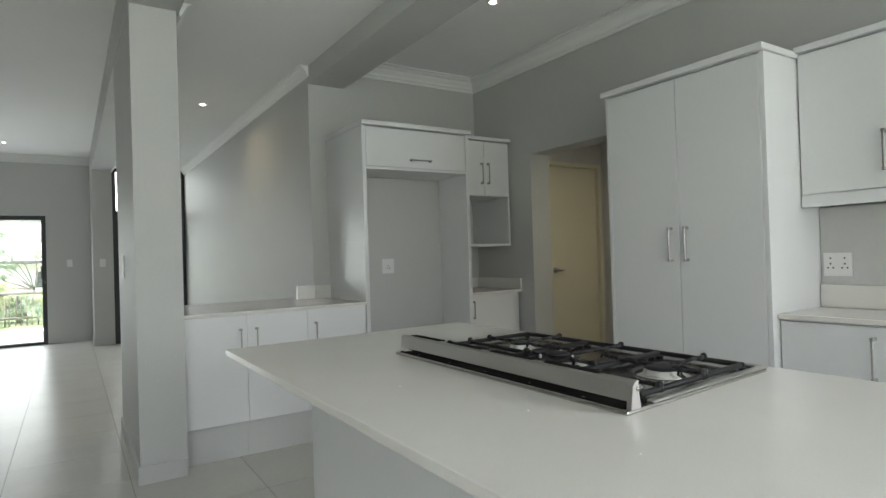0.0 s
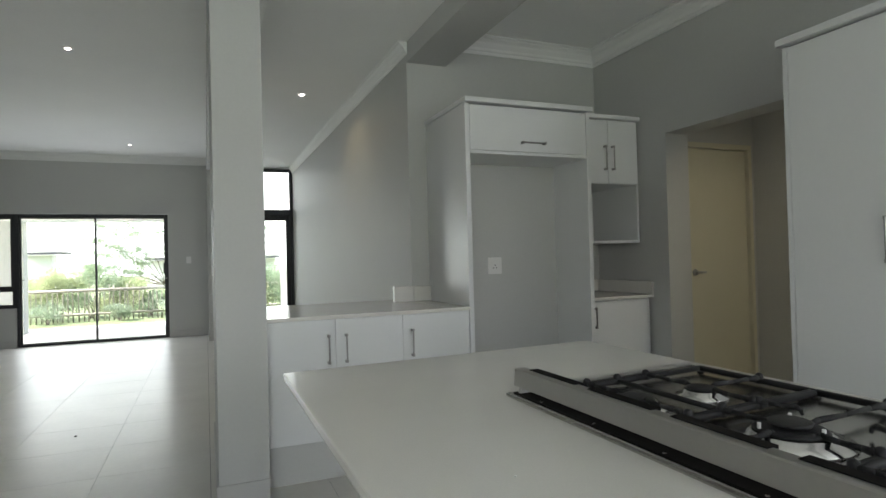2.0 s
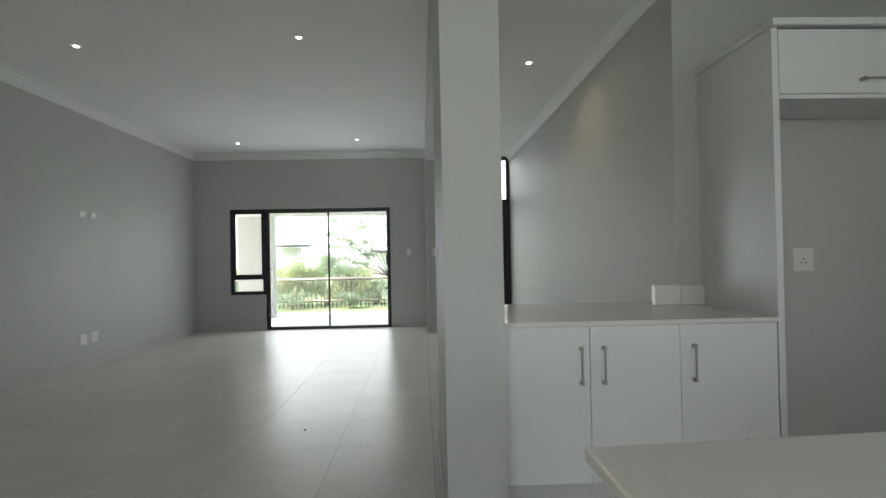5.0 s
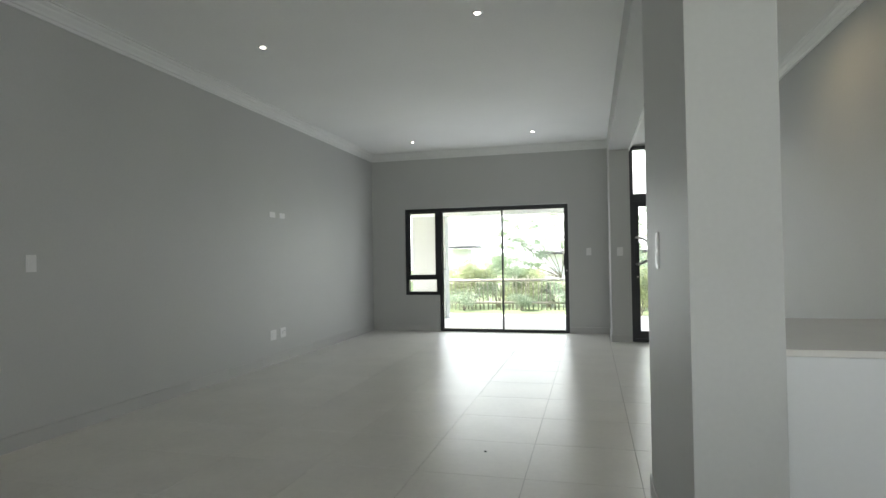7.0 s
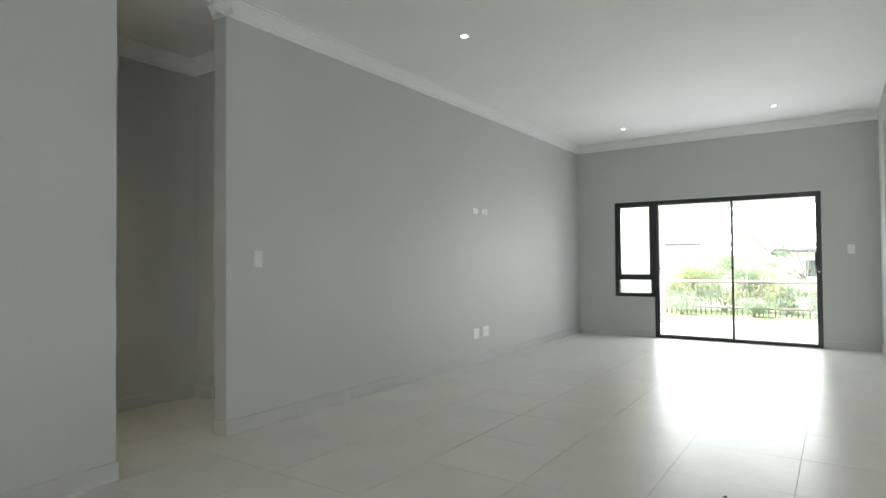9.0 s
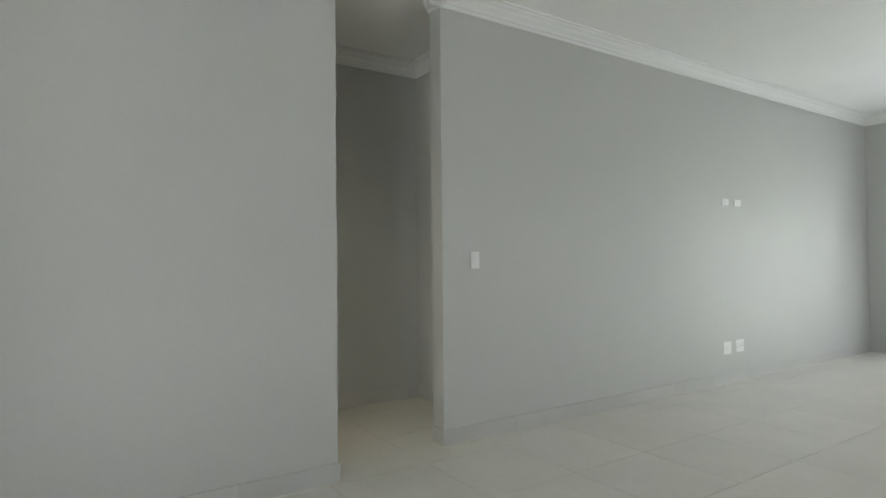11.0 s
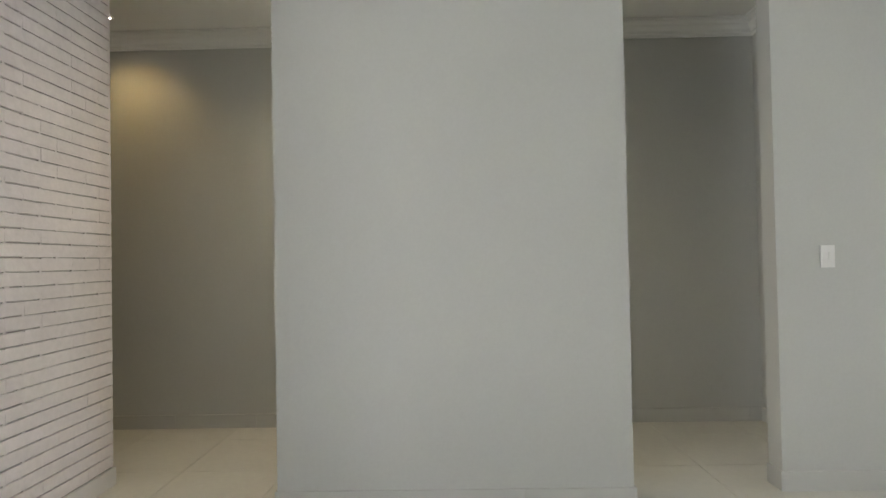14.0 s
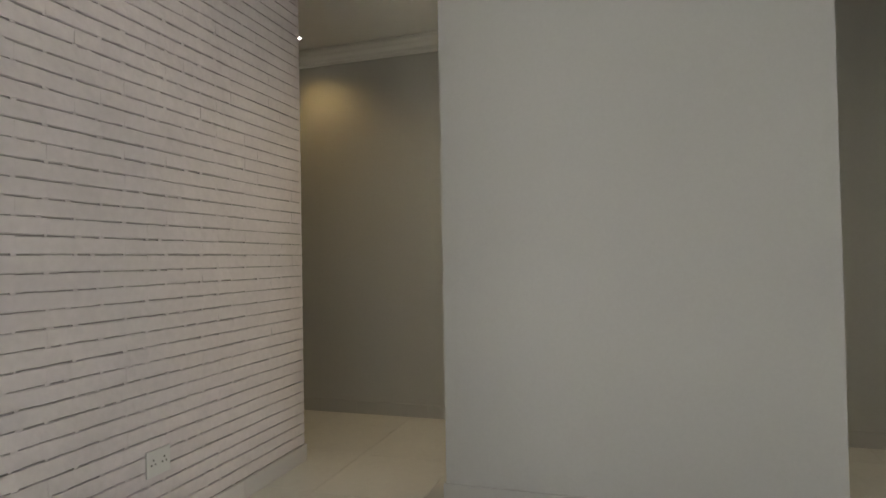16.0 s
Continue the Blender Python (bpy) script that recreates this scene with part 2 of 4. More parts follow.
# kitchen side wall with a doorway and an unseen opening added for the side lamp
DY0, DY1, DZ = 2.95, 3.97, 2.03
KT = 0.20
solid("wall_kitchen_side", boxes((KX, KX + KT, REAR, -2.6, 0, H_KIT), (KX, KX + KT, -2.6, -0.9, 0, 1.05), (KX, KX + KT, -2.6, -0.9, 2.15, H_KIT), (KX, KX + KT, -0.9, DY0, 0, H_KIT), (KX, KX + KT, DY0, DY1, DZ, H_KIT), (KX, KX + KT, DY1, KY + 0.2, 0, H_KIT)), PAINT,
      "light grey kitchen wall with an open doorway", "wall")
HALLY = 4.13         # hall end with the cream door
solid("wall_hall", boxes((4.56, 4.68, 2.0, HALLY + 0.14, 0, 2.6)), PAINT, "dim grey hall wall", "wall")
solid("wall_hall_end", boxes((KX + KT, 3.85, HALLY, HALLY + 0.14, 0, 2.6), (3.85, 4.53, HALLY, HALLY + 0.14, 2.02, 2.6), (4.53, 4.56, HALLY, HALLY + 0.14, 0, 2.6)), PAINT, "dim grey hall end wall around a cream door", "wall")
solid("wall_hall_start", boxes((KX + KT, 4.56, 2.0, 2.2, 0, 2.6)), PAINT, "plain grey start of the hall", "wall")
solid("ceiling_hall", boxes((KX + KT, 4.68, 2.0, HALLY + 0.14, 2.6, 2.7)), CEIL, "white hall ceiling", "ceiling")
# pier and beams
solid("pier", boxes((PIER0, PIER1, PY0, PY1, 0, 2.68)), PAINT, "light grey painted pier at the end of the cupboards", "pier")
solid("beam_lounge", boxes((BEAM0, BEAM1, REAR, BAYY, 2.68, H_LOUNGE)), PAINT, "long grey ceiling beam over the pier", "beam")
solid("beam_kitchen", boxes((BIGX, BIGX + 0.30, REAR, KY, 2.60, H_KIT)), PAINT, "grey ceiling beam along the kitchen", "beam")
# block between the two passages, passage walls
solid("wall_block", boxes((-3.34, -3.09, 2.43, 4.17, 0, H_LOUNGE)), PAINT, "free-standing light grey wall between two passages", "wall")
solid("wall_passage", boxes((BACKX - 0.15, BACKX, REAR, ENDY, 0, H_LOUNGE)), PAINT, "dim grey passage wall", "wall")
solid("wall_passage_side", boxes((BACKX - 0.15, -4.30, ENDY, ENDY + 0.15, 0, H_LOUNGE), (-4.30, TVX - 0.13, ENDY, ENDY + 0.15, 2.03, H_LOUNGE)), PAINT, "dim grey passage end wall", "wall")
# unseen wall, added to keep the rear light out of the passage
solid("wall_passage_inner", boxes((-3.465, -3.34, REAR, 1.155, 0, H_PASS)), PAINT, "plain grey unseen wall added behind the brick wall to block light", "wall")
solid("bulkhead", boxes((-3.34, -3.09, 1.40, 2.43, H_PASS, H_LOUNGE)), PAINT, "grey bulkhead over the passage opening", "bulkhead")
solid("ceiling_passage", boxes((BACKX, -3.34, REAR, ENDY, H_PASS, H_PASS + 0.03)), CEIL, "white passage ceiling", "ceiling")
# rear of the place, behind the walk: unseen, its opening added to let light in
solid("wall_rear", boxes((BACKX, -2.5, REAR - 0.2, REAR, 0, H_LOUNGE), (-2.5, 1.3, REAR - 0.2, REAR, 0, 0.2), (-2.5, 1.3, REAR - 0.2, REAR, 2.5, H_LOUNGE), (1.3, KX + KT, REAR - 0.2, REAR, 0, H_LOUNGE)), PAINT,
      "light grey unseen rear wall with a wide opening added for light", "wall")
solid("ceiling_lounge", boxes((BACKX - 0.2, BEAM0, REAR - 0.2, FARY + FT, H_LOUNGE, H_LOUNGE + 0.12)), CEIL, "smooth white lounge ceiling", "ceiling")
solid("ceiling_dining", boxes((BEAM1, BIGX + 0.22, KY, BAYY + 0.2, H_BAY, H_BAY + 0.12), (BEAM1, BIGX, REAR, KY, H_BAY, H_BAY + 0.12)), CEIL, "smooth white dining bay ceiling", "ceiling")
solid("ceiling_kitchen", boxes((BIGX + 0.30, KX + KT, REAR - 0.2, KY + 0.2, H_KIT, H_KIT + 0.12)), CEIL, "smooth white kitchen ceiling", "ceiling")

# cornices: a stepped plaster profile
PROFILE = ((0, 0), (0, -0.120), (0.012, -0.120), (0.014, -0.100), (0.024, -0.094), (0.028, -0.076), (0.048, -0.052), (0.052, -0.038), (0.072, -0.024), (0.076, -0.012), (0.095, -0.010), (0.095, 0))


def cornice(name, *runs, mat=CORNICE, size=1.0):
    bm = bmesh.new()
    for a, b, out in runs:
        prism(bm, [(o * size, u * size) for o, u in PROFILE], a, b, out)
    return solid(name, bm, mat, "stepped white plaster cornice", "cornice")


zp = H_PASS - 0.001
zl, zb, zk = H_LOUNGE - 0.001, H_BAY - 0.001, H_KIT - 0.001
cornice("cornice_lounge", ((TVX, LWY - 0.095, zl), (TVX, FARY, zl), (1, 0, 0)), ((TVX - 0.13, LWY, zl), (TVX + 0.1, LWY, zl), (0, -1, 0)), ((TVX, FARY, zl), (BEAM0, FARY, zl), (0, -1, 0)))
cornice("cornice_passage", ((BACKX, REAR, zp), (BACKX, ENDY, zp), (1, 0, 0)), ((BACKX, ENDY, zp), (TVX - 0.13, ENDY, zp), (0, -1, 0)))
cornice("cornice_dining", ((BIGX, KY - 0.02, zb), (BIGX, BAYY, zb), (-1, 0, 0)), ((BEAM1, PY0, zb), (BEAM1, BAYY, zb), (1, 0, 0)), mat=CEIL, size=0.7)
cornice("cornice_kitchen", ((BIGX + 0.30, KY, zk), (KX, KY, zk), (0, -1, 0)), ((KX, REAR, zk), (KX, KY, zk), (-1, 0, 0)))


def skirting(name, *runs, mat=SKIRT):
    """Tiled skirting: runs of (a, b, out), height 0.1, cut into tiles with thin joints."""
    ob = thing(name, (0, 0, 0), "pale tile skirting along the wall", "skirting", kind="structure")
    for a, b, out in runs:
        a, b = Vector(a), Vector(b)
        way, length = (b - a).normalized(), (b - a).length
        count = max(1, math.ceil(length / 0.604))
        for i in range(count):
            p, q = a + way * (i * 0.604 + 0.001), a + way * (min((i + 1) * 0.604, length) - 0.001)
            part("skirting_tile", prism(bmesh.new(), ((0, 0.0), (0, 0.1), (0.008, 0.1), (0.011, 0.097), (0.011, 0.0)), p, q, out), mat, ob)
    return ob


skirting("skirting_lounge", ((TVX, LWY, 0), (TVX, FARY, 0), (1, 0, 0)), ((TVX - 0.13, LWY, 0), (TVX + 0.011, LWY, 0), (0, -1, 0)))
skirting("skirting_far", ((TVX, FARY, 0), (WX1, FARY, 0), (0, -1, 0)), ((SX1, FARY, 0), (BEAM0, FARY, 0), (0, -1, 0)), ((BEAM0, BAYY, 0), (BEAM0, FARY, 0), (-1, 0, 0)), ((BEAM0 - 0.011, BAYY, 0), (BEAM1, BAYY, 0), (0, -1, 0)))
skirting("skirting_pier", ((PIER0, PY0, 0), (PIER0, PY1, 0), (-1, 0, 0)), ((PIER0 - 0.011, PY0, 0), (PIER1, PY0, 0), (0, -1, 0)))
skirting("skirting_block", ((-3.09, 2.43, 0), (-3.09, 4.17, 0), (1, 0, 0)), ((-3.34, 4.17, 0), (-3.079, 4.17, 0), (0, 1, 0)), ((-3.34, 2.43, 0), (-3.079, 2.43, 0), (0, -1, 0)))
skirting("skirting_passage", ((BACKX, REAR, 0), (BACKX, ENDY, 0), (1, 0, 0)), ((BACKX, ENDY, 0), (-4.305, ENDY, 0), (0, -1, 0)))
skirting("skirting_dining", ((BIGX, 5.0, 0), (BIGX, BAYY, 0), (-1, 0, 0)))
skirting("skirting_brick", ((-3.465, 1.396, 0), (-1.30, 1.396, 0), (0, 1, 0)), ((-3.465, 1.155, 0), (-3.465, 1.407, 0), (-1, 0, 0)), mat=PALE_SKIRT)

# ---- door and window sets ----


def pane(bm_spec, parent):
    ob = part("pane", boxes(bm_spec), GLASS, parent, "clear glass pane")
    ob.visible_shadow = False
    return ob


def frame_bm(x0, x1, y0, y1, z0, z1, w):
    return boxes((x0, x0 + w, y0, y1, z0, z1), (x1 - w, x1, y0, y1, z0, z1), (x0 + w, x1 - w, y0, y1, z1 - w, z1), (x0 + w, x1 - w, y0, y1, z0, z0 + w), bevel=0.003)


slider = thing("door_1", (-1.05, FARY + 0.08, 0), "closed glass sliding door in a charcoal aluminium frame", "sliding door", kind="structure")
fy0, fy1 = FARY + 0.03, FARY + 0.12
part("outer_frame", boxes((WX1, WX1 + 0.034, fy0, fy1, 0, 2.04), (SX1 - 0.045, SX1, fy0, fy1, 0, 2.04), (WX1 + 0.034, SX1 - 0.045, fy0, fy1, 1.99, 2.04), (WX1 + 0.034, SX1 - 0.045, fy0, fy1, 0, 0.024), bevel=0.003), ALU, slider)
mid = (WX1 + SX1) / 2
left = part("sliding_leaf", frame_bm(WX1 + 0.03, mid + 0.012, fy0 + 0.045, fy0 + 0.075, 0.02, 1.995, 0.022), ALU, slider)
right = part("sliding_leaf", frame_bm(mid - 0.012, SX1 - 0.04, fy0 + 0.008, fy0 + 0.038, 0.02, 1.995, 0.022), ALU, slider)
pane((WX1 + 0.045, mid - 0.004, fy0 + 0.056, fy0 + 0.062, 0.035, 1.98), left)
pane((mid + 0.004, SX1 - 0.055, fy0 + 0.02, fy0 + 0.026, 0.035, 1.98), right)
part("pull_handle", boxes((SX1 - 0.078, SX1 - 0.056, fy0 - 0.012, fy0 + 0.01, 1.06, 1.24), bevel=0.004), ALU, right)
bm = bmesh.new()
disc(bm, (SX1 - 0.03, fy0 - 0.008, 0.985), 0.016, 0.016, "Y")
part("lock", bm, STEEL, slider, "round steel lock", True)
part("latch", boxes((WX1 + 0.045, WX1 + 0.10, fy0 - 0.02, fy0, 1.02, 1.035), bevel=0.003), ALU, slider)

side = thing("window_1", (-2.4, FARY + 0.08, 0.60), "two-pane window in a charcoal aluminium frame beside the sliding door", "window", kind="structure")
part("window_frame", frame_bm(WX0, WX1, fy0, fy1, 0.60, 2.04, 0.055), ALU, side)
part("transom", boxes((WX0 + 0.055, WX1 - 0.055, fy0, fy1, 0.855, 0.915), bevel=0.003), ALU, side)
part("casement", frame_bm(WX0 + 0.05, WX1 - 0.05, fy0 + 0.02, fy0 + 0.06, 0.91, 1.99, 0.028), ALU, side)
pane((WX0 + 0.07, WX1 - 0.07, fy0 + 0.04, fy0 + 0.046, 0.93, 1.97), side)
pane((WX0 + 0.05, WX1 - 0.05, fy0 + 0.04, fy0 + 0.046, 0.65, 0.86), side)

gd = thing("door_2", (1.4, BAYY + 0.08, 0), "closed glass door with a transom light in charcoal aluminium", "glass door", kind="structure")
gy0, gy1 = BAYY + 0.02, BAYY + 0.10
part("outer_frame", frame_bm(BEAM1, BIGX, gy0, gy1, 0, 2.725, 0.05), ALU, gd)
part("transom", boxes((BEAM1 + 0.05, BIGX - 0.05, gy0, gy1, 1.955, 2.06), bevel=0.003), ALU, gd)
leaf = part("door_leaf", boxes((BEAM1 + 0.05, BEAM1 + 0.115, gy0 + 0.02, gy1 - 0.015, 0.05, 1.955), (BIGX - 0.115, BIGX - 0.05, gy0 + 0.02, gy1 - 0.015, 0.05, 1.955),
                              (BEAM1 + 0.115, BIGX - 0.115, gy0 + 0.02, gy1 - 0.015, 1.88, 1.955), (BEAM1 + 0.115, BIGX - 0.115, gy0 + 0.02, gy1 - 0.015, 0.05, 0.15), bevel=0.003), ALU, gd)
pane((BEAM1 + 0.10, BIGX - 0.10, gy0 + 0.045, gy0 + 0.051, 0.13, 1.90), leaf)
pane((BEAM1 + 0.04, BIGX - 0.04, gy0 + 0.045, gy0 + 0.051, 2.05, 2.70), gd)
# the bowed pull handle
bm = bmesh.new()
cx, cz, rad = 0.955, 1.265, 0.185
pts = [(cx + rad * math.sin(a) * 1.05, gy0 - 0.05, cz + rad * math.cos(a)) for a in [math.pi * k / 20 for k in range(21)]]
for a, b in zip(pts, pts[1:]):
    rod(bm, a, b, 0.017, sides=10)
for z in (cz + rad, cz - rad):
    rod(bm, (cx, gy0 - 0.05, z), (cx, gy0 + 0.03, z), 0.012)
part("pull_handle", bm, BRUSHED, leaf, "bowed brushed steel pull handle", True)
bm = bmesh.new()
disc(bm, (0.965, gy0 + 0.012, 0.90), 0.018, 0.02, "Y")
part("lock", bm, STEEL, leaf, "", True)

# ---- island with the gas hob ----
IX0, IX1, IY0, IY1, IZ = 0.765, 1.797, -0.45, 2.488, 0.91
island = thing("kitchen_island", (1.3, 1.0, 0), "white kitchen island cabinet with a plain end panel", "island")
part("carcass", boxes((1.04, 1.70, IY0 + 0.05, 2.30, 0.10, IZ - 0.022)), CARCASS, island)
part("side_panel", boxes((1.02, 1.038, IY0 + 0.03, 2.34, 0.10, IZ - 0.022), bevel=0.0015), WHITE, island)
part("end_panel", boxes((1.02, 1.72, 2.318, 2.34, 0.0, IZ - 0.022), bevel=0.0015), WHITE, island)
part("door_panel", boxes((1.702, 1.72, IY0 + 0.05, 2.31, 0.10, IZ - 0.03), bevel=0.0015), WHITE, island)
part("plinth", boxes((1.07, 1.66, IY0 + 0.08, 2.28, 0.0, 0.10)), CARCASS, island)
top = thing("island_worktop", (1.28, 1.0, IZ - 0.02), "cream quartz worktop with an overhang, on the island", "worktop")
bm = boxes((IX0, IX1, IY0, IY1, IZ - 0.02, IZ), bevel=0.004, segments=2)
for v in bm.verts:
    if v.co.y > 1:  # far end skewed to fit the camera's view
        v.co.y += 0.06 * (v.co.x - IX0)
part("slab", bm, QUARTZ, top)

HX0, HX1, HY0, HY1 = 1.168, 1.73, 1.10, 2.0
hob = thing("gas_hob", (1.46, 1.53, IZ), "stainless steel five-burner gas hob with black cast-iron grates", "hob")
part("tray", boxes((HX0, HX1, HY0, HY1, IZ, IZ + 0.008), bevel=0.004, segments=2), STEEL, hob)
bm = bmesh.new()
t0 = IZ + 0.008
for s in ((HX0 + 0.085, HX1, HY0, HY0 + 0.018), (HX0 + 0.085, HX1, HY1 - 0.018, HY1), (HX1 - 0.018, HX1, HY0 + 0.018, HY1 - 0.018)):
    box(bm, *s, t0, t0 + 0.006, bevel=0.002)
part("rim", bm, BRUSHED, hob)
part("front_lip", boxes((HX0 + 0.002, HX0 + 0.010, HY0 + 0.004, HY1 - 0.004, IZ + 0.004, IZ + 0.0095), bevel=0.002), STEEL, hob)
# flat black slab on the tray gives the vent gap its shade
part("vent_recess", boxes((HX0 + 0.008, HX0 + 0.075, HY0 + 0.02, HY1 - 0.02, t0, t0 + 0.004)), SLOT_SHADE, hob, "black slab in place of the shade in the vent gap")
bm = bmesh.new()
prism(bm, ((-0.046, 0.022), (-0.043, 0.056), (-0.040, 0.058), (-0.016, 0.058), (-0.016, 0.054), (-0.034, 0.052), (-0.038, 0.022)), (HX0 + 0.065, HY0 + 0.008, IZ), (HX0 + 0.065, HY1 - 0.004, IZ), (1, 0, 0))
strip = part("front_strip", bm, BRUSHED, hob, "raised brushed steel front strip")
# black bars behind the flange, coloured as the shade of open slots
part("strip_slot", boxes(*[(HX0 + 0.038, HX0 + 0.060, HY0 + 0.10 + k * 0.20, HY0 + 0.26 + k * 0.20, IZ + 0.050, IZ + 0.0594) for k in range(4)]), SLOT_SHADE, strip)
for y in (HY0 + 0.0, HY1 - 0.04):
    bm = bmesh.new()
    low = 1.0 if y < 1.5 else 0.45
    prism(bm, ((-0.052, 0.008), (-0.046, 0.052 * low), (-0.040, 0.058 * low), (-0.030, 0.058 * low), (-0.022, 0.008)), (HX0 + 0.065, y, IZ), (HX0 + 0.065, y + 0.012, IZ), (1, 0, 0))
    bracket = part("end_bracket", bm, BRUSHED, hob)
    bm = bmesh.new()
    disc(bm, (HX0 + 0.033, y - 0.001, IZ + 0.046 * low), 0.005, 0.006, "Y", 12)
    part("screw", bm, STEEL, bracket, "", True)
for k in range(5):
    bm = bmesh.new()
    disc(bm, (HX0 + 0.015, HY0 + 0.12 + 0.165 * k, t0 + 0.001), 0.0035, 0.006, "Z", 10)
    part("vent_stud", bm, STEEL, hob, "", True)
BURN = ((1.325, 1.235, 0.036), (1.49, 1.235, 0.046), (1.40, 1.50, 0.062), (1.325, 1.77, 0.046), (1.495, 1.755, 0.036))
for bx, by, br in BURN:
    bm = bmesh.new()
    lathe(bm, (bx, by, t0), ((br * 1.45, 0.0), (br * 1.45, 0.003), (br * 1.05, 0.007), (br, 0.014), (br * 0.9, 0.015)))
    burner = part("burner", bm, POLISHED, hob, "polished steel burner ring", True)
    bm = bmesh.new()
    lathe(bm, (bx, by, t0), ((br * 0.85, 0.0155), (br * 0.9, 0.017), (br * 0.82, 0.020), (br * 0.5, 0.021)))
    part("burner_cap", bm, IRON, burner, "black burner cap", True)
    if br > 0.06:
        bm = bmesh.new()
        lathe(bm, (bx, by, t0), ((0.030, 0.0242), (0.033, 0.029), (0.028, 0.031)))
        part("inner_cap", bm, IRON, burner, "", True)
        for a in (0.6, 2.7, 4.8):
            bm = bmesh.new()
            rod(bm, (bx + 0.05 * math.cos(a), by + 0.05 * math.sin(a), t0 + 0.02), (bx + 0.05 * math.cos(a), by + 0.05 * math.sin(a), t0 + 0.029), 0.003)
            part("igniter", bm, PLASTIC, burner, "white ceramic igniter")
GX0, GX1, GZ = HX0 + 0.088, 1.675, IZ + 0.025     # front and back of the grates, top of their bars


def nub(bm, x, y):
    lathe(bm, (x, y, GZ), ((0.008, -0.012), (0.009, 0.0), (0.008, 0.007), (0.004, 0.010)), 10)


def finger(bm, root, way, length):
    """A cast finger: a thick root with a nub on the bar, a slim waist, a tip that droops."""
    x, y = root
    nub(bm, x, y)
    pts = [(x + way[0] * d * length, y + way[1] * d * length, GZ + z) for d, z in ((0, 0.0), (0.25, 0.0015), (0.55, 0.001), (0.85, 0.003), (0.95, 0.0), (1.0, -0.009))]
    for (a, b), (r0, r1) in zip(zip(pts, pts[1:]), ((0.0068, 0.005), (0.005, 0.0042), (0.0042, 0.0055), (0.0055, 0.004), (0.004, 0.003))):
        rod(bm, a, b, r0, r1, 7)


for gy_a, gy_b in ((HY0 + 0.035, 1.365), (1.372, 1.628), (1.635, 1.915)):
    bm = bmesh.new()
    w = 0.006
    for spec in ((GX1 - w, GX1 + w, gy_a - w, gy_b + w), (GX0, GX1 - w, gy_a - w, gy_a + w), (GX0, GX1 - w, gy_b - w, gy_b + w)):
        box(bm, *spec, GZ - 0.012, GZ, bevel=0.003)
    for bx, by, br in BURN:
        if not gy_a < by < gy_b:
            continue
        clear = 0.020 if br < 0.06 else 0.035
        finger(bm, (bx, gy_b), (0, -1), gy_b - by - clear)
        finger(bm, (bx, gy_a), (0, 1), by - gy_a - clear)
        if bx > 1.39:
            finger(bm, (GX1, by), (-1, 0), GX1 - bx - clear)
        if bx < 1.45:
            finger(bm, (GX0 + 0.008, by), (1, 0), bx - GX0 - 0.008 - clear)
    if gy_b - gy_a < 0.27:
        finger(bm, (1.50, gy_b), (0.2, -0.98), 0.075)
        finger(bm, (1.50, gy_a), (0.2, 0.98), 0.075)
    else:
        mid_x = 1.41
        rod(bm, (mid_x, gy_a, GZ - 0.005), (mid_x, gy_b, GZ - 0.005), 0.0055, sides=8)
        nub(bm, mid_x, gy_b)
        nub(bm, mid_x, gy_a)
    grate = part("grate", bm, IRON, hob, "black cast-iron pan grate", True)
    for gx in (GX0 + 0.01, GX1):
        for gy in (gy_a, gy_b):
            bm = bmesh.new()
            rod(bm, (gx, gy, t0), (gx, gy, GZ - 0.014), 0.009, 0.007, 8)
            part("grate_foot", bm, IRON, grate)
# the whole hob is sheared to fit the camera's view, like the worktop's end
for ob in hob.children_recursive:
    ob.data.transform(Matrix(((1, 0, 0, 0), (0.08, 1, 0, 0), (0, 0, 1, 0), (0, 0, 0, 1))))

# ---- cabinets ----


def handle(parent, place, length, out, along="Z"):
    """A square bar handle on two feet. out: direction away from the door."""
    x, y, z = place
    o = Vector(out)
    a = Vector((0, 0, 1)) if along == "Z" else Vector((1, 0, 0))
    c = Vector((x, y, z))
    bm = bmesh.new()

    def bit(p, q, w):
        lo, hi = [min(u, v) for u, v in zip(p, q)], [max(u, v) for u, v in zip(p, q)]
        box(bm, lo[0] - w, hi[0] + w, lo[1] - w, hi[1] + w, lo[2] - w, hi[2] + w, bevel=0.0015)
    bit(c + o * 0.030 - a * length / 2, c + o * 0.030 + a * length / 2, 0.0042)
    for s in (-1, 1):
        bit(c + o * 0.008 + a * s * length / 2, c + o * 0.026 + a * s * length / 2, 0.0072)
    return part("handle", bm, HANDLE, parent, "satin nickel bar handle")


def door(parent, x0, x1, y0, y1, z0, z1, name="door"):
    return part(name, boxes((x0, x1, y0, y1, z0, z1), bevel=0.0015), WHITE, parent)


# base units between the pier and the fridge housing
FY = 4.07
for x0, x1, hx in ((0.864, 1.2335, 1.185), (1.2345, 1.6235, 1.283), (1.6245, 2.05, 1.672)):
    u = thing("base_cabinet", ((x0 + x1) / 2, 4.36, 0), "white base cabinet with one lacquered door", "cabinet", "base cabinets beside the pier")
    part("carcass", boxes((x0 + 0.001, x1 - 0.001, FY + 0.022, KY - 0.08, 0.22, 0.885)), CARCASS, u)
    d = door(u, x0 + 0.0005, x1 - 0.0005, FY, FY + 0.018, 0.222, 0.885)
    handle(d, (hx + 0.008, FY, 0.722), 0.145, (0, -1, 0))
    part("plinth", boxes((x0, x1, FY + 0.045, FY + 0.06, 0.0, 0.218)), PAINT, u, "recessed grey plinth")
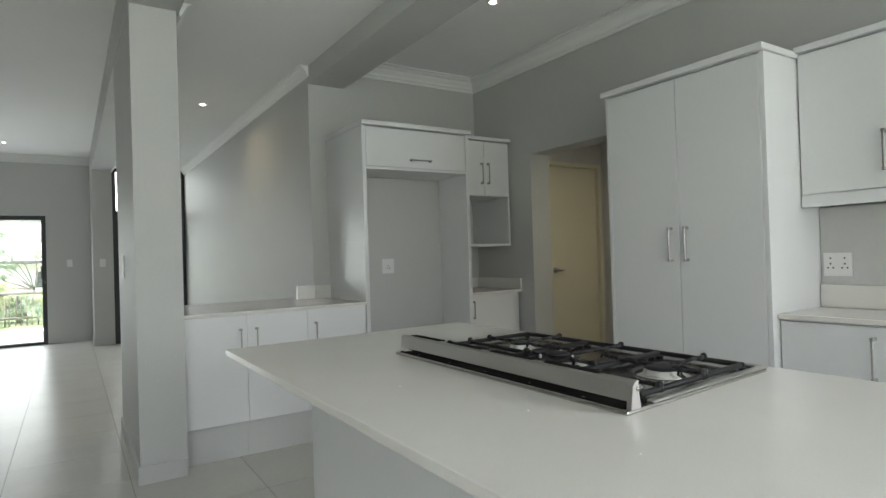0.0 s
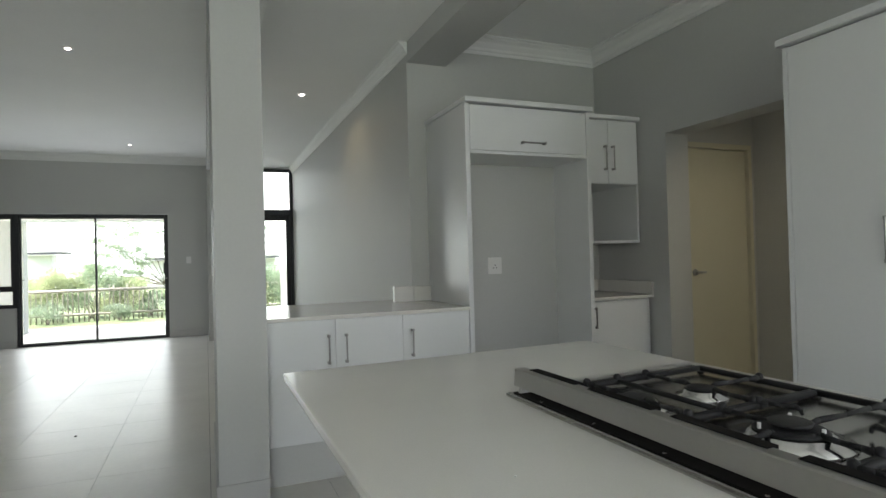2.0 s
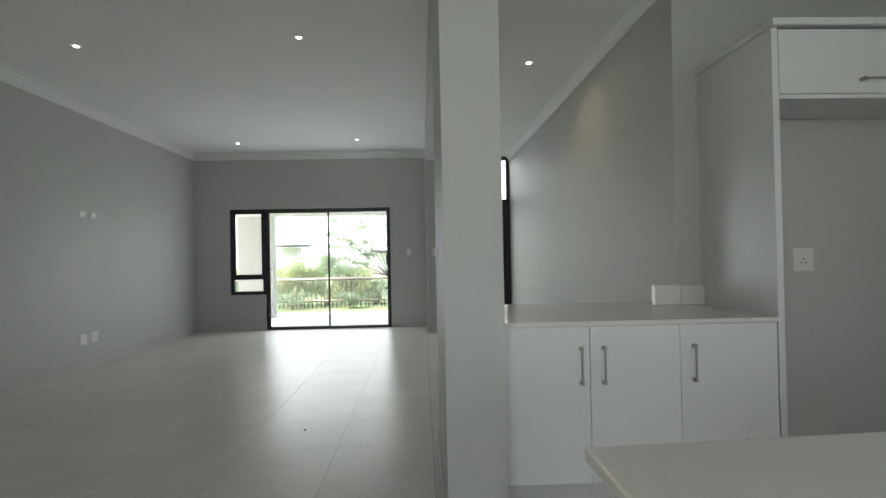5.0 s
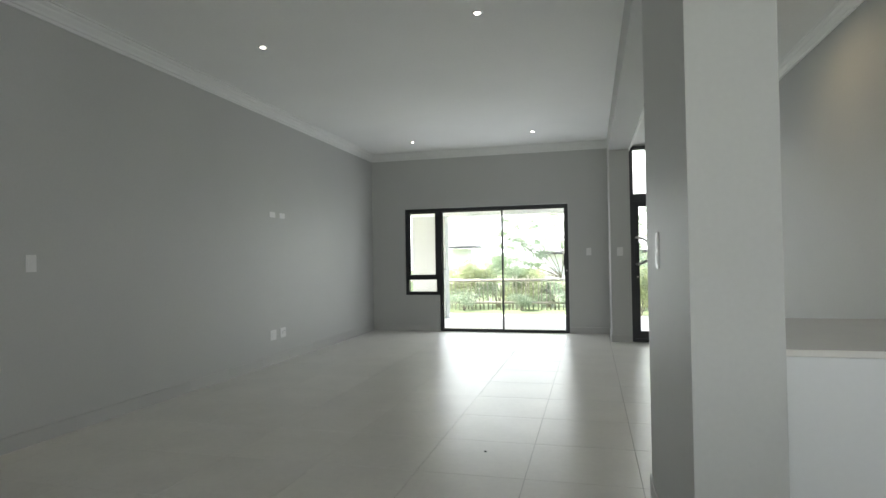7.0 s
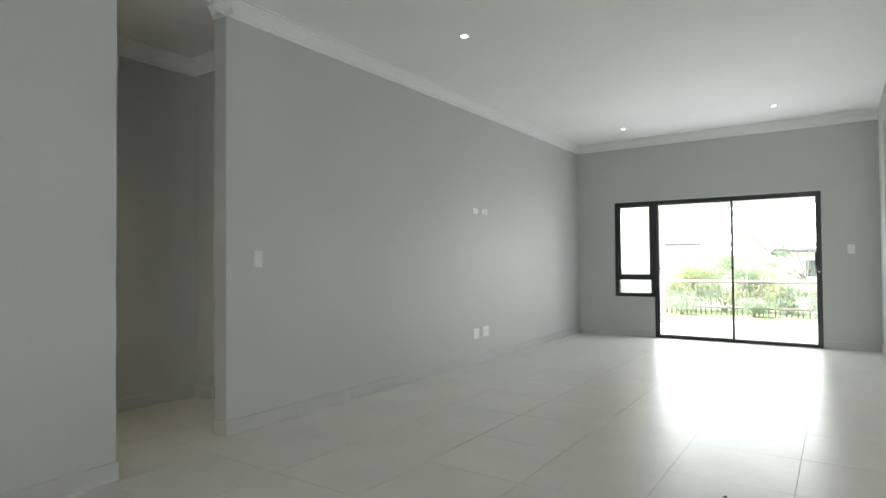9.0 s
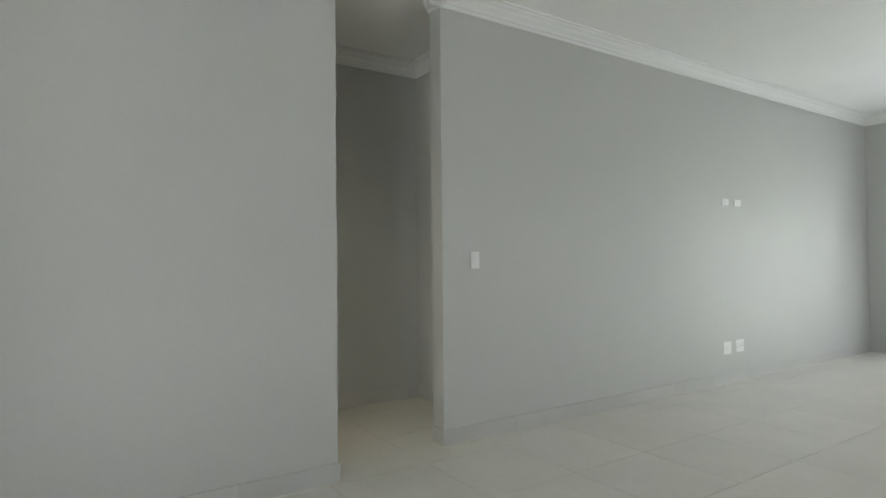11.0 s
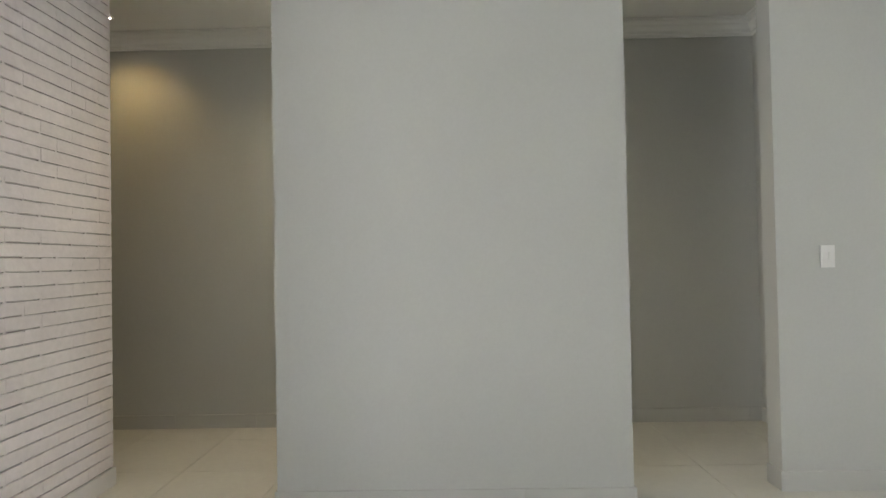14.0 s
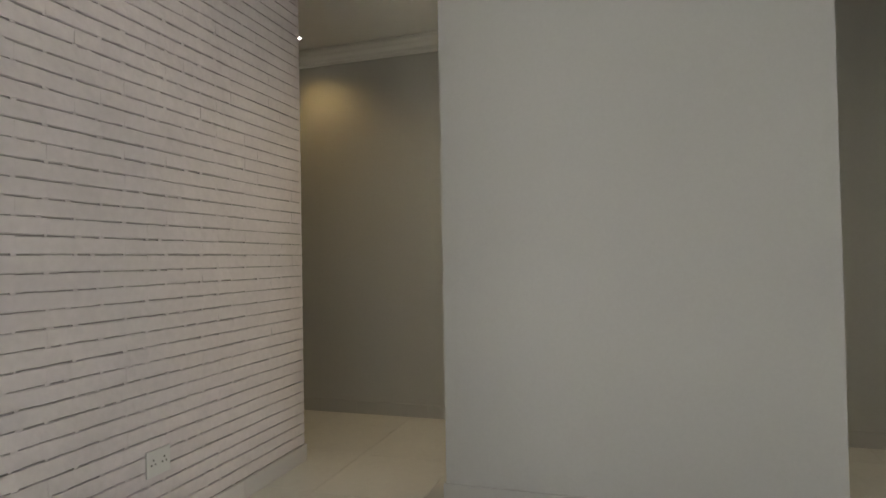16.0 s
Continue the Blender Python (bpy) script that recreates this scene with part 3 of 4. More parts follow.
wt = thing("peninsula_worktop", (1.4, 4.5, 0.888), "cream quartz worktop on the base cabinets by the pier", "worktop")
part("slab", boxes((0.864, BIGX - 0.002, FY - 0.02, 4.97, 0.888, 0.908), (BIGX - 0.002, 2.05, FY - 0.02, KY - 0.002, 0.888, 0.908), bevel=0.002), QUARTZ, wt)
part("upstand", boxes((1.775, 1.918, 4.70, KY - 0.002, 0.909, 1.015), (1.92, 2.05, 4.70, KY - 0.002, 0.909, 1.012), bevel=0.002), QUARTZ, wt)
part("back_panel", boxes((0.864, BIGX - 0.002, 4.70, 4.72, 0.0, 0.886)), CARCASS, wt)

fr = thing("fridge_housing", (2.52, 4.4, 0), "white fridge housing with an empty niche and a flap above", "fridge housing")
part("side_panel", boxes((2.055, 2.085, FY, KY - 0.002, 0, 2.155), bevel=0.0015), WHITE, fr)
part("side_panel", boxes((2.945, 2.975, FY, KY - 0.002, 0, 2.155), bevel=0.0015), WHITE, fr)
part("top_box", boxes((2.086, 2.944, FY + 0.022, KY - 0.002, 1.866, 2.15)), CARCASS, fr)
flap = door(fr, 2.088, 2.942, FY + 0.002, FY + 0.02, 1.868, 2.148, "flap_door")
handle(flap, (2.53, FY + 0.002, 1.925), 0.16, (0, -1, 0), "X")
part("niche_back", boxes((2.086, 2.944, 4.47, 4.486, 0, 1.845)), PAINT, fr, "plain grey back of the niche")
part("niche_rail", boxes((2.086, 2.944, FY + 0.001, 4.469, 1.846, 1.864), bevel=0.001), WHITE, fr)
part("crown", boxes((2.045, 2.985, FY - 0.03, KY - 0.002, 2.157, 2.187), bevel=0.002), WHITE, fr)

wc = thing("wall_cabinet", (3.25, 4.5, 1.30), "white wall cabinet with two doors over an open shelf", "cabinet")
WY = 4.22
part("carcass", boxes((2.977, 3.50, WY + 0.02, KY - 0.002, 1.70, 2.16), (2.977, 2.993, WY + 0.02, KY - 0.002, 1.30, 1.70), (3.484, 3.50, WY, KY - 0.002, 1.30, 1.70)), CARCASS, wc)
for x0, x1, hx in ((2.978, 3.237, 3.205), (3.241, 3.499, 3.272)):
    d = door(wc, x0, x1, WY, WY + 0.018, 1.702, 2.155)
    handle(d, (hx, WY, 1.885), 0.16, (0, -1, 0))
part("shelf", boxes((2.977, 3.50, WY, KY - 0.002, 1.28, 1.299), bevel=0.001), WHITE, wc)
part("crown", boxes((2.977, 3.512, WY - 0.025, KY - 0.002, 2.162, 2.19), bevel=0.002), WHITE, wc)
bc = thing("base_cabinet", (3.25, 4.45, 0), "white base cabinet under the wall cabinet", "cabinet")
part("carcass", boxes((2.978, 3.50, 4.16, KY - 0.002, 0.10, 0.885)), CARCASS, bc)
d = door(bc, 2.98, 3.498, 4.138, 4.156, 0.12, 0.882)
handle(d, (3.02, 4.138, 0.77), 0.128, (0, -1, 0))
part("plinth", boxes((2.98, 3.50, 4.19, 4.205, 0.0, 0.10)), CARCASS, bc)
ct = thing("small_worktop", (3.25, 4.45, 0.888), "cream quartz worktop under the wall cabinet", "worktop")
part("slab", boxes((2.978, 3.525, 4.12, KY - 0.002, 0.888, 0.908), bevel=0.002), QUARTZ, ct)
part("upstand", boxes((2.978, 3.505, KY - 0.022, KY - 0.002, 0.909, 1.0), (3.507, 3.527, 4.12, KY - 0.002, 0.909, 1.0), bevel=0.002), QUARTZ, ct)

TX = 2.91
tall = thing("tall_cupboard", (3.2, 2.17, 0), "tall white pantry cupboard with two lacquered doors", "cupboard")
part("carcass", boxes((TX + 0.022, KX - 0.002, 1.745, 2.598, 0.08, 2.075)), CARCASS, tall)
part("side_panel", boxes((TX + 0.001, KX - 0.002, 1.722, 1.744, 0.0, 2.08), bevel=0.0015), WHITE, tall)
part("side_panel", boxes((TX + 0.001, KX - 0.002, 2.599, 2.621, 0.0, 2.08), bevel=0.0015), WHITE, tall)
for y0, y1, hy in ((1.746, 2.170, 2.125), (2.174, 2.597, 2.215)):
    d = door(tall, TX, TX + 0.018, y0, y1, 0.10, 2.074)
    handle(d, (TX, hy, 1.235), 0.16, (-1, 0, 0))
part("plinth", boxes((TX + 0.05, TX + 0.065, 1.745, 2.598, 0.0, 0.08)), CARCASS, tall)
part("crown", boxes((TX - 0.03, KX - 0.002, 1.712, 2.631, 2.082, 2.112), bevel=0.002), WHITE, tall)

UX = 3.19
for i in range(3):
    y1 = 1.718 - i * 0.80
    u = thing("wall_cabinet", (3.36, y1 - 0.4, 1.45), "white wall cabinet with a lacquered door and pelmet", "cabinet", "wall cabinets over the side worktop")
    part("carcass", boxes((UX + 0.02, KX - 0.002, y1 - 0.798, y1, 1.44, 2.10)), CARCASS, u)
    d = door(u, UX, UX + 0.018, y1 - 0.796, y1 - 0.004, 1.445, 2.095)
    handle(d, (UX, y1 - 0.34, 1.60), 0.16, (-1, 0, 0))
    part("pelmet", boxes((UX, UX + 0.018, y1 - 0.80, y1, 1.385, 1.439), bevel=0.001), WHITE, u)
    part("crown", boxes((UX - 0.025, KX - 0.002, y1 - 0.80, y1, 2.102, 2.13), bevel=0.002), WHITE, u)
    b = thing("base_cabinet", (3.25, y1 - 0.4, 0), "white base cabinet with a lacquered door under the side worktop", "cabinet", "base cabinets along the side wall")
    part("carcass", boxes((2.98, KX - 0.002, y1 - 0.798, y1, 0.10, 0.885)), CARCASS, b)
    d = door(b, 2.96, 2.978, y1 - 0.796, y1 - 0.004, 0.12, 0.880)
    handle(d, (2.96, y1 - 0.36, 0.755), 0.16, (-1, 0, 0))
    part("plinth", boxes((3.02, 3.035, y1 - 0.80, y1, 0.0, 0.10)), CARCASS, b)
SPX = 3.36          # wall face between worktop and wall cabinets, brought forward to fit the camera's view
solid("wall_splashback", boxes((SPX, KX - 0.002, -0.70, 1.719, 0.914, 1.384)), PAINT, "light grey painted wall above the side worktop", "wall")
sw = thing("side_worktop", (3.25, 0.5, 0.888), "cream quartz worktop along the kitchen side wall", "worktop")
part("slab", boxes((2.94, KX - 0.002, -0.70, 1.718, 0.888, 0.912), bevel=0.003), QUARTZ, sw)
part("upstand", boxes((SPX - 0.02, SPX - 0.002, -0.70, 1.718, 0.913, 1.02), bevel=0.002), QUARTZ, sw)

# ---- hall door ----
hd = thing("door_3", (4.19, HALLY, 0), "closed cream-painted flush door at the end of the hall", "door", kind="structure")
part("leaf", boxes((3.887, 4.493, HALLY + 0.02, HALLY + 0.06, 0.008, 1.978), bevel=0.002), CREAM, hd)
part("door_frame", boxes((3.852, 3.884, HALLY - 0.012, HALLY + 0.10, 0, 2.018), (4.496, 4.528, HALLY - 0.012, HALLY + 0.10, 0, 2.018), (3.884, 4.496, HALLY - 0.012, HALLY + 0.10, 1.982, 2.018), bevel=0.002), CREAM, hd)
bm = bmesh.new()
disc(bm, (3.945, HALLY + 0.015, 1.05), 0.024, 0.010, "Y")
rod(bm, (3.945, HALLY + 0.02, 1.05), (3.945, HALLY - 0.03, 1.05), 0.009)
rod(bm, (3.940, HALLY - 0.028, 1.05), (4.005, HALLY - 0.028, 1.05), 0.009)
part("lever_handle", bm, BRUSHED, hd, "satin steel lever handle", True)

# ---- door at the end of the passage ----
pd = thing("door_4", (-3.9, ENDY, 0), "closed grey-painted passage door in a flush frame", "door", kind="structure")
part("leaf", boxes((-4.258, -3.49, ENDY + 0.03, ENDY + 0.07, 0.008, 1.985), bevel=0.002), PAINT, pd)
part("door_frame", boxes((-4.298, -4.262, ENDY - 0.004, ENDY + 0.10, 0, 2.028), (-4.262, -3.475, ENDY - 0.004, ENDY + 0.10, 1.99, 2.028), bevel=0.002), PAINT, pd)

bm = bmesh.new()
disc(bm, (-4.097, ENDY + 0.028, 1.02), 0.024, 0.010, "Y")
rod(bm, (-4.097, ENDY + 0.03, 1.02), (-4.097, ENDY - 0.02, 1.02), 0.008)
rod(bm, (-4.102, ENDY - 0.018, 1.02), (-3.987, ENDY - 0.018, 1.02), 0.008)
part("lever_handle", bm, STEEL, pd, "satin steel lever handle", True)

# ---- switches and sockets ----


def plate(name, label, category, m, w, h, rockers=(), holes=(), group=""):
    """A wall plate in the x-z plane, facing -y, placed by m. rockers: (x, z, w, h); holes: (x, z)."""
    ob = thing(name, (0, 0, 0), label, category, group)
    part("cover", boxes((-w / 2, w / 2, -0.008, -0.0005, -h / 2, h / 2), bevel=0.002, segments=2), PLASTIC, ob)
    for x, z, rw, rh in rockers:
        part("rocker", boxes((x - rw / 2, x + rw / 2, -0.011, -0.0075, z - rh / 2, z + rh / 2), bevel=0.001), PLASTIC, ob)
    if holes:
        # dark discs on the uncut cover paint in the shade of pin holes
        for x, z in holes:
            bm = bmesh.new()
            disc(bm, (x, -0.0082, z), 0.0042, 0.001, "Y", 10)
            part("pin_hole", bm, HOLE, ob)
    ob.matrix_world = m
    return ob


TV = lambda y, z: pose(TVX, y, z, 0, 0, 90)       # on a wall that faces +x
FACE = lambda x, y, z: pose(x, y, z, 0, 0, 0)     # on a wall that faces -y
SIDE = lambda x, y, z: pose(x, y, z, 0, 0, -90)   # on a wall that faces -x
triple = lambda cx, cz: ((cx - 0.011, cz - 0.006), (cx + 0.011, cz - 0.006), (cx, cz + 0.013))
plate("light_switch", "white light switch plate on the lounge wall", "switch", TV(5.245, 1.20), 0.072, 0.115, ((-0.012, 0, 0.022, 0.045), (0.013, 0, 0.022, 0.045)))
plate("light_switch", "white light switch beside the sliding door", "switch", FACE(0.31, FARY, 1.275), 0.075, 0.115, ((0, 0, 0.03, 0.05),))
plate("light_switch", "white light switch beside the glass door", "switch", FACE(0.735, BAYY, 1.26), 0.08, 0.12, ((0, 0, 0.03, 0.05),))
plate("light_switch", "white two-rocker light switch on the pier", "switch", SIDE(PIER0, 4.76, 1.205), 0.075, 0.15, ((0, 0.032, 0.04, 0.05), (0, -0.032, 0.04, 0.05)))
for y in (8.265, 8.48):
    plate("aerial_socket", "small white aerial socket plate high on the lounge wall", "socket", TV(y, 1.742), 0.115, 0.062, ((0, 0, 0.03, 0.03),), group="aerial sockets")
plate("power_socket", "white blank socket plate low on the lounge wall", "socket", TV(8.255, 0.335), 0.13, 0.115, ((0, 0, 0.05, 0.05),))
plate("power_socket", "white power socket with pin holes low on the lounge wall", "socket", TV(8.475, 0.34), 0.13, 0.115, holes=triple(-0.025, 0) + triple(0.03, 0.005))
plate("power_socket", "white power socket inside the fridge niche", "socket", FACE(2.438, 4.47, 1.143), 0.105, 0.115, holes=triple(0, -0.01))
plate("power_socket", "white double power socket above the side worktop", "socket", SIDE(SPX, 1.645, 1.115), 0.12, 0.11, holes=triple(-0.03, -0.01) + triple(0.03, -0.01) + ((-0.03, 0.03), (0.03, 0.03)))
plate("power_socket", "white double power socket on the brick wall", "socket", pose(-2.291, 1.398, 0.387, 0, 0, 180), 0.13, 0.11, holes=triple(-0.03, 0.0) + triple(0.03, 0.0))

# ---- recessed ceiling lamps ----


def downlight(x, y, z, lit=0.0, color=(1, 0.9, 0.75), cone=120):
    ob = thing("downlight", (x, y, z), "small round recessed ceiling lamp, lit", "downlight", "recessed ceiling lamps")
    bm = bmesh.new()
    lathe(bm, (x, y, z), ((0.042, -0.0005), (0.042, -0.005), (0.034, -0.007), (0.027, -0.004)), 20)
    part("trim_ring", bm, PLASTIC, ob, "", True)
    bm = bmesh.new()
    disc(bm, (x, y, z - 0.0075), 0.019, 0.003, "Z", 20)
    part("lens", bm, GLOW, ob, "glowing lens")
    if lit:
        lamp("downlight_beam", "SPOT", look((x, y, z - 0.02), (x, y, 0)), lit, color, radius=0.06, cone=cone)


for x, y in ((-0.43, 6.34), (-2.29, 6.50), (-2.27, 10.63), (-0.43, 10.47)):
    downlight(x, y, H_LOUNGE)
downlight(1.42, 6.25, H_BAY, 2.2, (1, 0.80, 0.48), 165)
downlight(1.36, 9.72, H_BAY)
downlight(2.64, 3.28, H_KIT)
downlight(-2.1, 2.05, H_LOUNGE, 0.75, (1, 0.92, 0.84), 150)
downlight(-4.21, 0.935, H_PASS, 1.6, (1, 0.70, 0.28), 130)
# never in view: lamp added behind the block to brighten both passages
downlight(-3.75, 2.85, H_PASS, 5.4, (1, 0.90, 0.60), 155)
# unseen hall lamp, added to brighten the cream door and the jamb
downlight(4.15, 2.75, 2.6, 6.5, (1, 0.90, 0.66), 150)

# ---- crumbs left by the builders ----


def crumb(x, y, z, r, mat, label, seed):
    rr = random.Random(seed)
    bm = bmesh.new()
    bmesh.ops.create_icosphere(bm, subdivisions=1, radius=r, matrix=Matrix.Translation((x, y, z + r * 0.45)) @ Matrix.Diagonal((1, 0.8, 0.5, 1)))
    for v in bm.verts:
        v.co += Vector((rr.uniform(-0.2, 0.2), rr.uniform(-0.2, 0.2), rr.uniform(-0.05, 0.05))) * r
    solid("crumb", bm, mat, label, "debris", kind="", base=(x, y, z))


crumb(-0.305, 5.707, 0.0, 0.011, IRON, "small dark crumb lying on the floor tiles", 1)
for k, (x, y) in enumerate(((1.055, 1.221), (1.024, 0.934), (0.963, 1.572))):
    crumb(x, y, IZ, 0.002, CEIL, "tiny pale plaster crumb lying on the island worktop", 2 + k)

# ---- outside ----
patio = solid("patio", boxes((-6, 5, FARY + FT, 14.95, -0.079, -0.045)), PAVING, "pale paved patio outside the sliding door", "patio")
solid("patio_wall", boxes((-3.35, -2.62, 14.0, 14.3, -0.044, 2.5)), PAINT, "grey plastered patio pillar", "pillar")
solid("patio_beam", boxes((-6, 0.78, 13.95, 14.35, 2.10, 2.5)), PLASTER, "white beam at the edge of the patio roof", "beam")
solid("patio_roof", boxes((-6, 0.78, FARY + FT, 14.35, 2.5, 2.62)), PLASTER, "white patio ceiling", "ceiling")
solid("patio_side_wall", boxes((2.12, 2.32, BAYY + 0.2, 14.35, -0.044, 2.5)), PLASTER, "white plastered side wall of the patio", "wall")
backdrop = solid("backdrop", boxes((-90, 90, 75, 75.2, -1, 60)), glow_material("bright_haze", (0.97, 0.99, 1.0), 0.55), "bright white hazy sky", "sky")

fence = thing("fence", (0, 16.5, -0.08), "weathered pole fence along the lawn", "fence")
rng = random.Random(4)
for z, r in ((0.66, 0.036), (0.10, 0.03)):
    for i in range(4):
        bm = bmesh.new()
        rod(bm, (-9 + i * 4.5, 16.5, z + rng.uniform(-0.01, 0.01)), (-4.5 + i * 4.5, 16.5, z + rng.uniform(-0.01, 0.01)), r, r * 0.95)
        part("rail", bm, TIMBER, fence, "", True)
for i in range(120):
    x = -6.2 + i * 0.103 + rng.uniform(-0.012, 0.012)
    h = 0.68 + rng.uniform(-0.03, 0.02) + (rng.uniform(0, 0.11) if x > -1.6 else 0)
    bm = bmesh.new()
    rod(bm, (x, 16.56, -0.08), (x + rng.uniform(-0.02, 0.02), 16.56, h), 0.014, 0.012, 6)
    part("picket", bm, TIMBER, fence, "", True)


def leaf_cloud(bm, centre, size, count, leaf, rng):
    """Small bent leaves scattered in an uneven clump."""
    for _ in range(count):
        v = Vector((rng.gauss(0, 0.42), rng.gauss(0, 0.42), rng.gauss(0, 0.42)))
        if v.length > 1.05:
            v = v.normalized() * rng.uniform(0.7, 1.05)
        p = Vector(centre) + Vector((v.x * size[0], v.y * size[1], v.z * size[2]))
        q = Euler((rng.uniform(0, 6.3), rng.uniform(0, 6.3), rng.uniform(0, 6.3))).to_matrix()
        s = leaf * rng.uniform(0.6, 1.3)
        a, b, c, d = (bm.verts.new(p + q @ Vector(w) * s) for w in ((-1, 0, 0), (0, -0.35, 0.12), (1, 0, 0.0), (0, 0.35, 0.12)))
        bm.faces.new((a, b, c, d))


def bush(x, y, z, w, h, mat, label, count=900, leaf=0.05):
    r = random.Random(int(abs(x * 77 + y * 13)))
    ob = thing("bush", (x, y, z), label, "bush", "garden bushes")
    bm = bmesh.new()
    for k in range(5):
        a = r.uniform(0, 6.28)
        rod(bm, (x + r.uniform(-0.05, 0.05), y, z), (x + 0.35 * w * math.cos(a), y + 0.25 * w * math.sin(a), z + h * r.uniform(0.5, 0.8)), 0.012, 0.004, 6)
    part("stem", bm, BARK, ob)
    bm = bmesh.new()
    for k in range(7):
        leaf_cloud(bm, (x + r.uniform(-0.4, 0.4) * w, y + r.uniform(-0.3, 0.3) * w, z + h * r.uniform(0.3, 0.85)), (w * 0.32, w * 0.3, h * 0.24), count // 7, leaf, r)
    part("foliage", bm, mat, ob)
    return ob


GY = -0.08
YG, GG = "yellow-green bush behind the fence", "feathery green bush behind the fence"
for x, w, h, mat, label in ((-3.5, 1.3, 1.15, LEAF_Y, YG), (-2.75, 1.1, 1.2, LEAF_Y, YG), (-2.05, 1.2, 1.45, LEAF_G, GG), (-1.4, 1.0, 1.0, LEAF_Y, YG), (-0.75, 0.8, 0.6, LEAF_G, GG),
                            (-5.0, 1.9, 1.4, LEAF_G, GG), (2.6, 1.8, 1.4, LEAF_G, GG), (0.15, 1.0, 0.65, LEAF_Y, YG), (1.3, 1.5, 1.05, LEAF_G, GG)):
    bush(x, 17.4, GY, w, h, mat, label, 4200, 0.036)
for x, w, h in ((-2.75, 0.9, 0.50), (-1.30, 0.7, 0.40), (-0.05, 0.9, 0.48), (0.95, 0.6, 0.5)):
    bush(x, 16.3, GY, w, h, LEAF_B, "low grey-green shrub in front of the fence", 1300, 0.03)
bush(1.30, 14.8, GY, 1.3, 1.20, LEAF_Y, "bright yellow-green shrub outside the glass door", 5000, 0.04)
bush(1.95, 15.3, GY, 1.4, 1.45, LEAF_G, "green shrub outside the glass door", 4500, 0.04)


def tree(x, y, z, height, spread, label, seed):
    r = random.Random(seed)
    ob = thing("tree", (x, y, z), label, "tree")
    bm = bmesh.new()
    fork = Vector((x - 0.22 * spread, y, z + 0.30 * height))
    rod(bm, (x, y, z), fork, 0.05, 0.032, 8)
    sprays = []
    for k in range(11):
        lift = radians(12 + 9 * k + r.uniform(-5, 5))
        way = Vector((-math.cos(lift), r.uniform(-0.4, 0.4), math.sin(lift) * 0.8)).normalized()
        p, rad = fork.copy(), 0.016
        step = height * 0.145 * r.uniform(0.8, 1.15)
        for s in range(6):
            q = p + way * step
            rod(bm, p, q, rad, rad * 0.78, 6)
            way = (way + Vector((-0.10, r.uniform(-0.15, 0.15), r.uniform(-0.16, 0.05)))).normalized()
            p, rad = q, rad * 0.78
            if s > 0:
                for n in range(3):
                    e = (way + Vector((r.uniform(-0.7, 0.7), r.uniform(-0.8, 0.8), r.uniform(-0.1, 0.5)))).normalized()
                    tip = p + e * step * r.uniform(0.5, 1.0)
                    rod(bm, p, tip, rad * 0.5, 0.003, 5)
                    sprays.append(tip)
    part("trunk", bm, BARK, ob, "", True)
    bm = bmesh.new()
    for p in sprays:
        if r.random() < 0.8:
            leaf_cloud(bm, p, (0.22, 0.22, 0.08), 75, 0.030, r)
    part("crown", bm, LEAF_G, ob, "sparse flat feathery crown")


tree(-0.25, 18.5, GY, 2.4, 1.0, "spreading thorn tree with a sparse feathery crown", 5)
tree(2.4, 20.5, GY, 2.4, 0.8, "spreading thorn tree behind the fence", 21)


def house(x, y, w, d, h, label, left=0.6, right=0.6, glazed=2):
    """A plain low house; left and right are the roof's overhangs, glazed the number of windows."""
    ob = thing("house", (x, y, GY), label, "house", "houses beyond the garden")
    part("wall", boxes((x - w / 2, x + w / 2, y, y + d, GY, h)), PLASTER, ob)
    roof = part("roof", boxes((x - w / 2 - left, x + w / 2 + right, y - 0.6, y + d + 0.6, h + 0.05, h + 0.17), bevel=0.03), ROOF, ob)
    part("fascia", boxes((x - w / 2 - left, x + w / 2 + right, y - 0.63, y - 0.602, h + 0.03, h + 0.16)), ROOF, roof)
    for k in range(glazed):
        wx = x - w / 2 + (k + 0.5) * w / glazed
        win = part("window", boxes((wx - 0.55, wx + 0.55, y - 0.04, y + 0.02, h - 1.2, h - 0.4)), ALU, ob)
        part("pane", boxes((wx - 0.48, wx + 0.48, y - 0.055, y - 0.042, h - 1.13, h - 0.47)), DARK_GLASS, win)


house(-8.19, 40, 1.15, 1.4, 1.92, "low white house with a thin dark flat roof", 0.22, 0.66, 0)
house(1.05, 36, 6.6, 7, 1.42, "white house with a dark flat roof behind the trees", 0.25, 0.6)
house(11.0, 36, 7.0, 7, 2.0, "white house with a dark flat roof beyond the garden")

# ---- pieces: bricks and floor tiles ----
BX0, BX1, BY = -3.465, -1.30, 1.396
COURSE, LONG, GAP = 0.0645, 0.221, 0.0052
wall_b = solid("wall_brick", boxes((BX0 + 0.012, BX1, BY - 0.23, BY - 0.014, 0, H_LOUNGE)), MORTAR, "white-painted rough thin-brick wall", "brick wall")


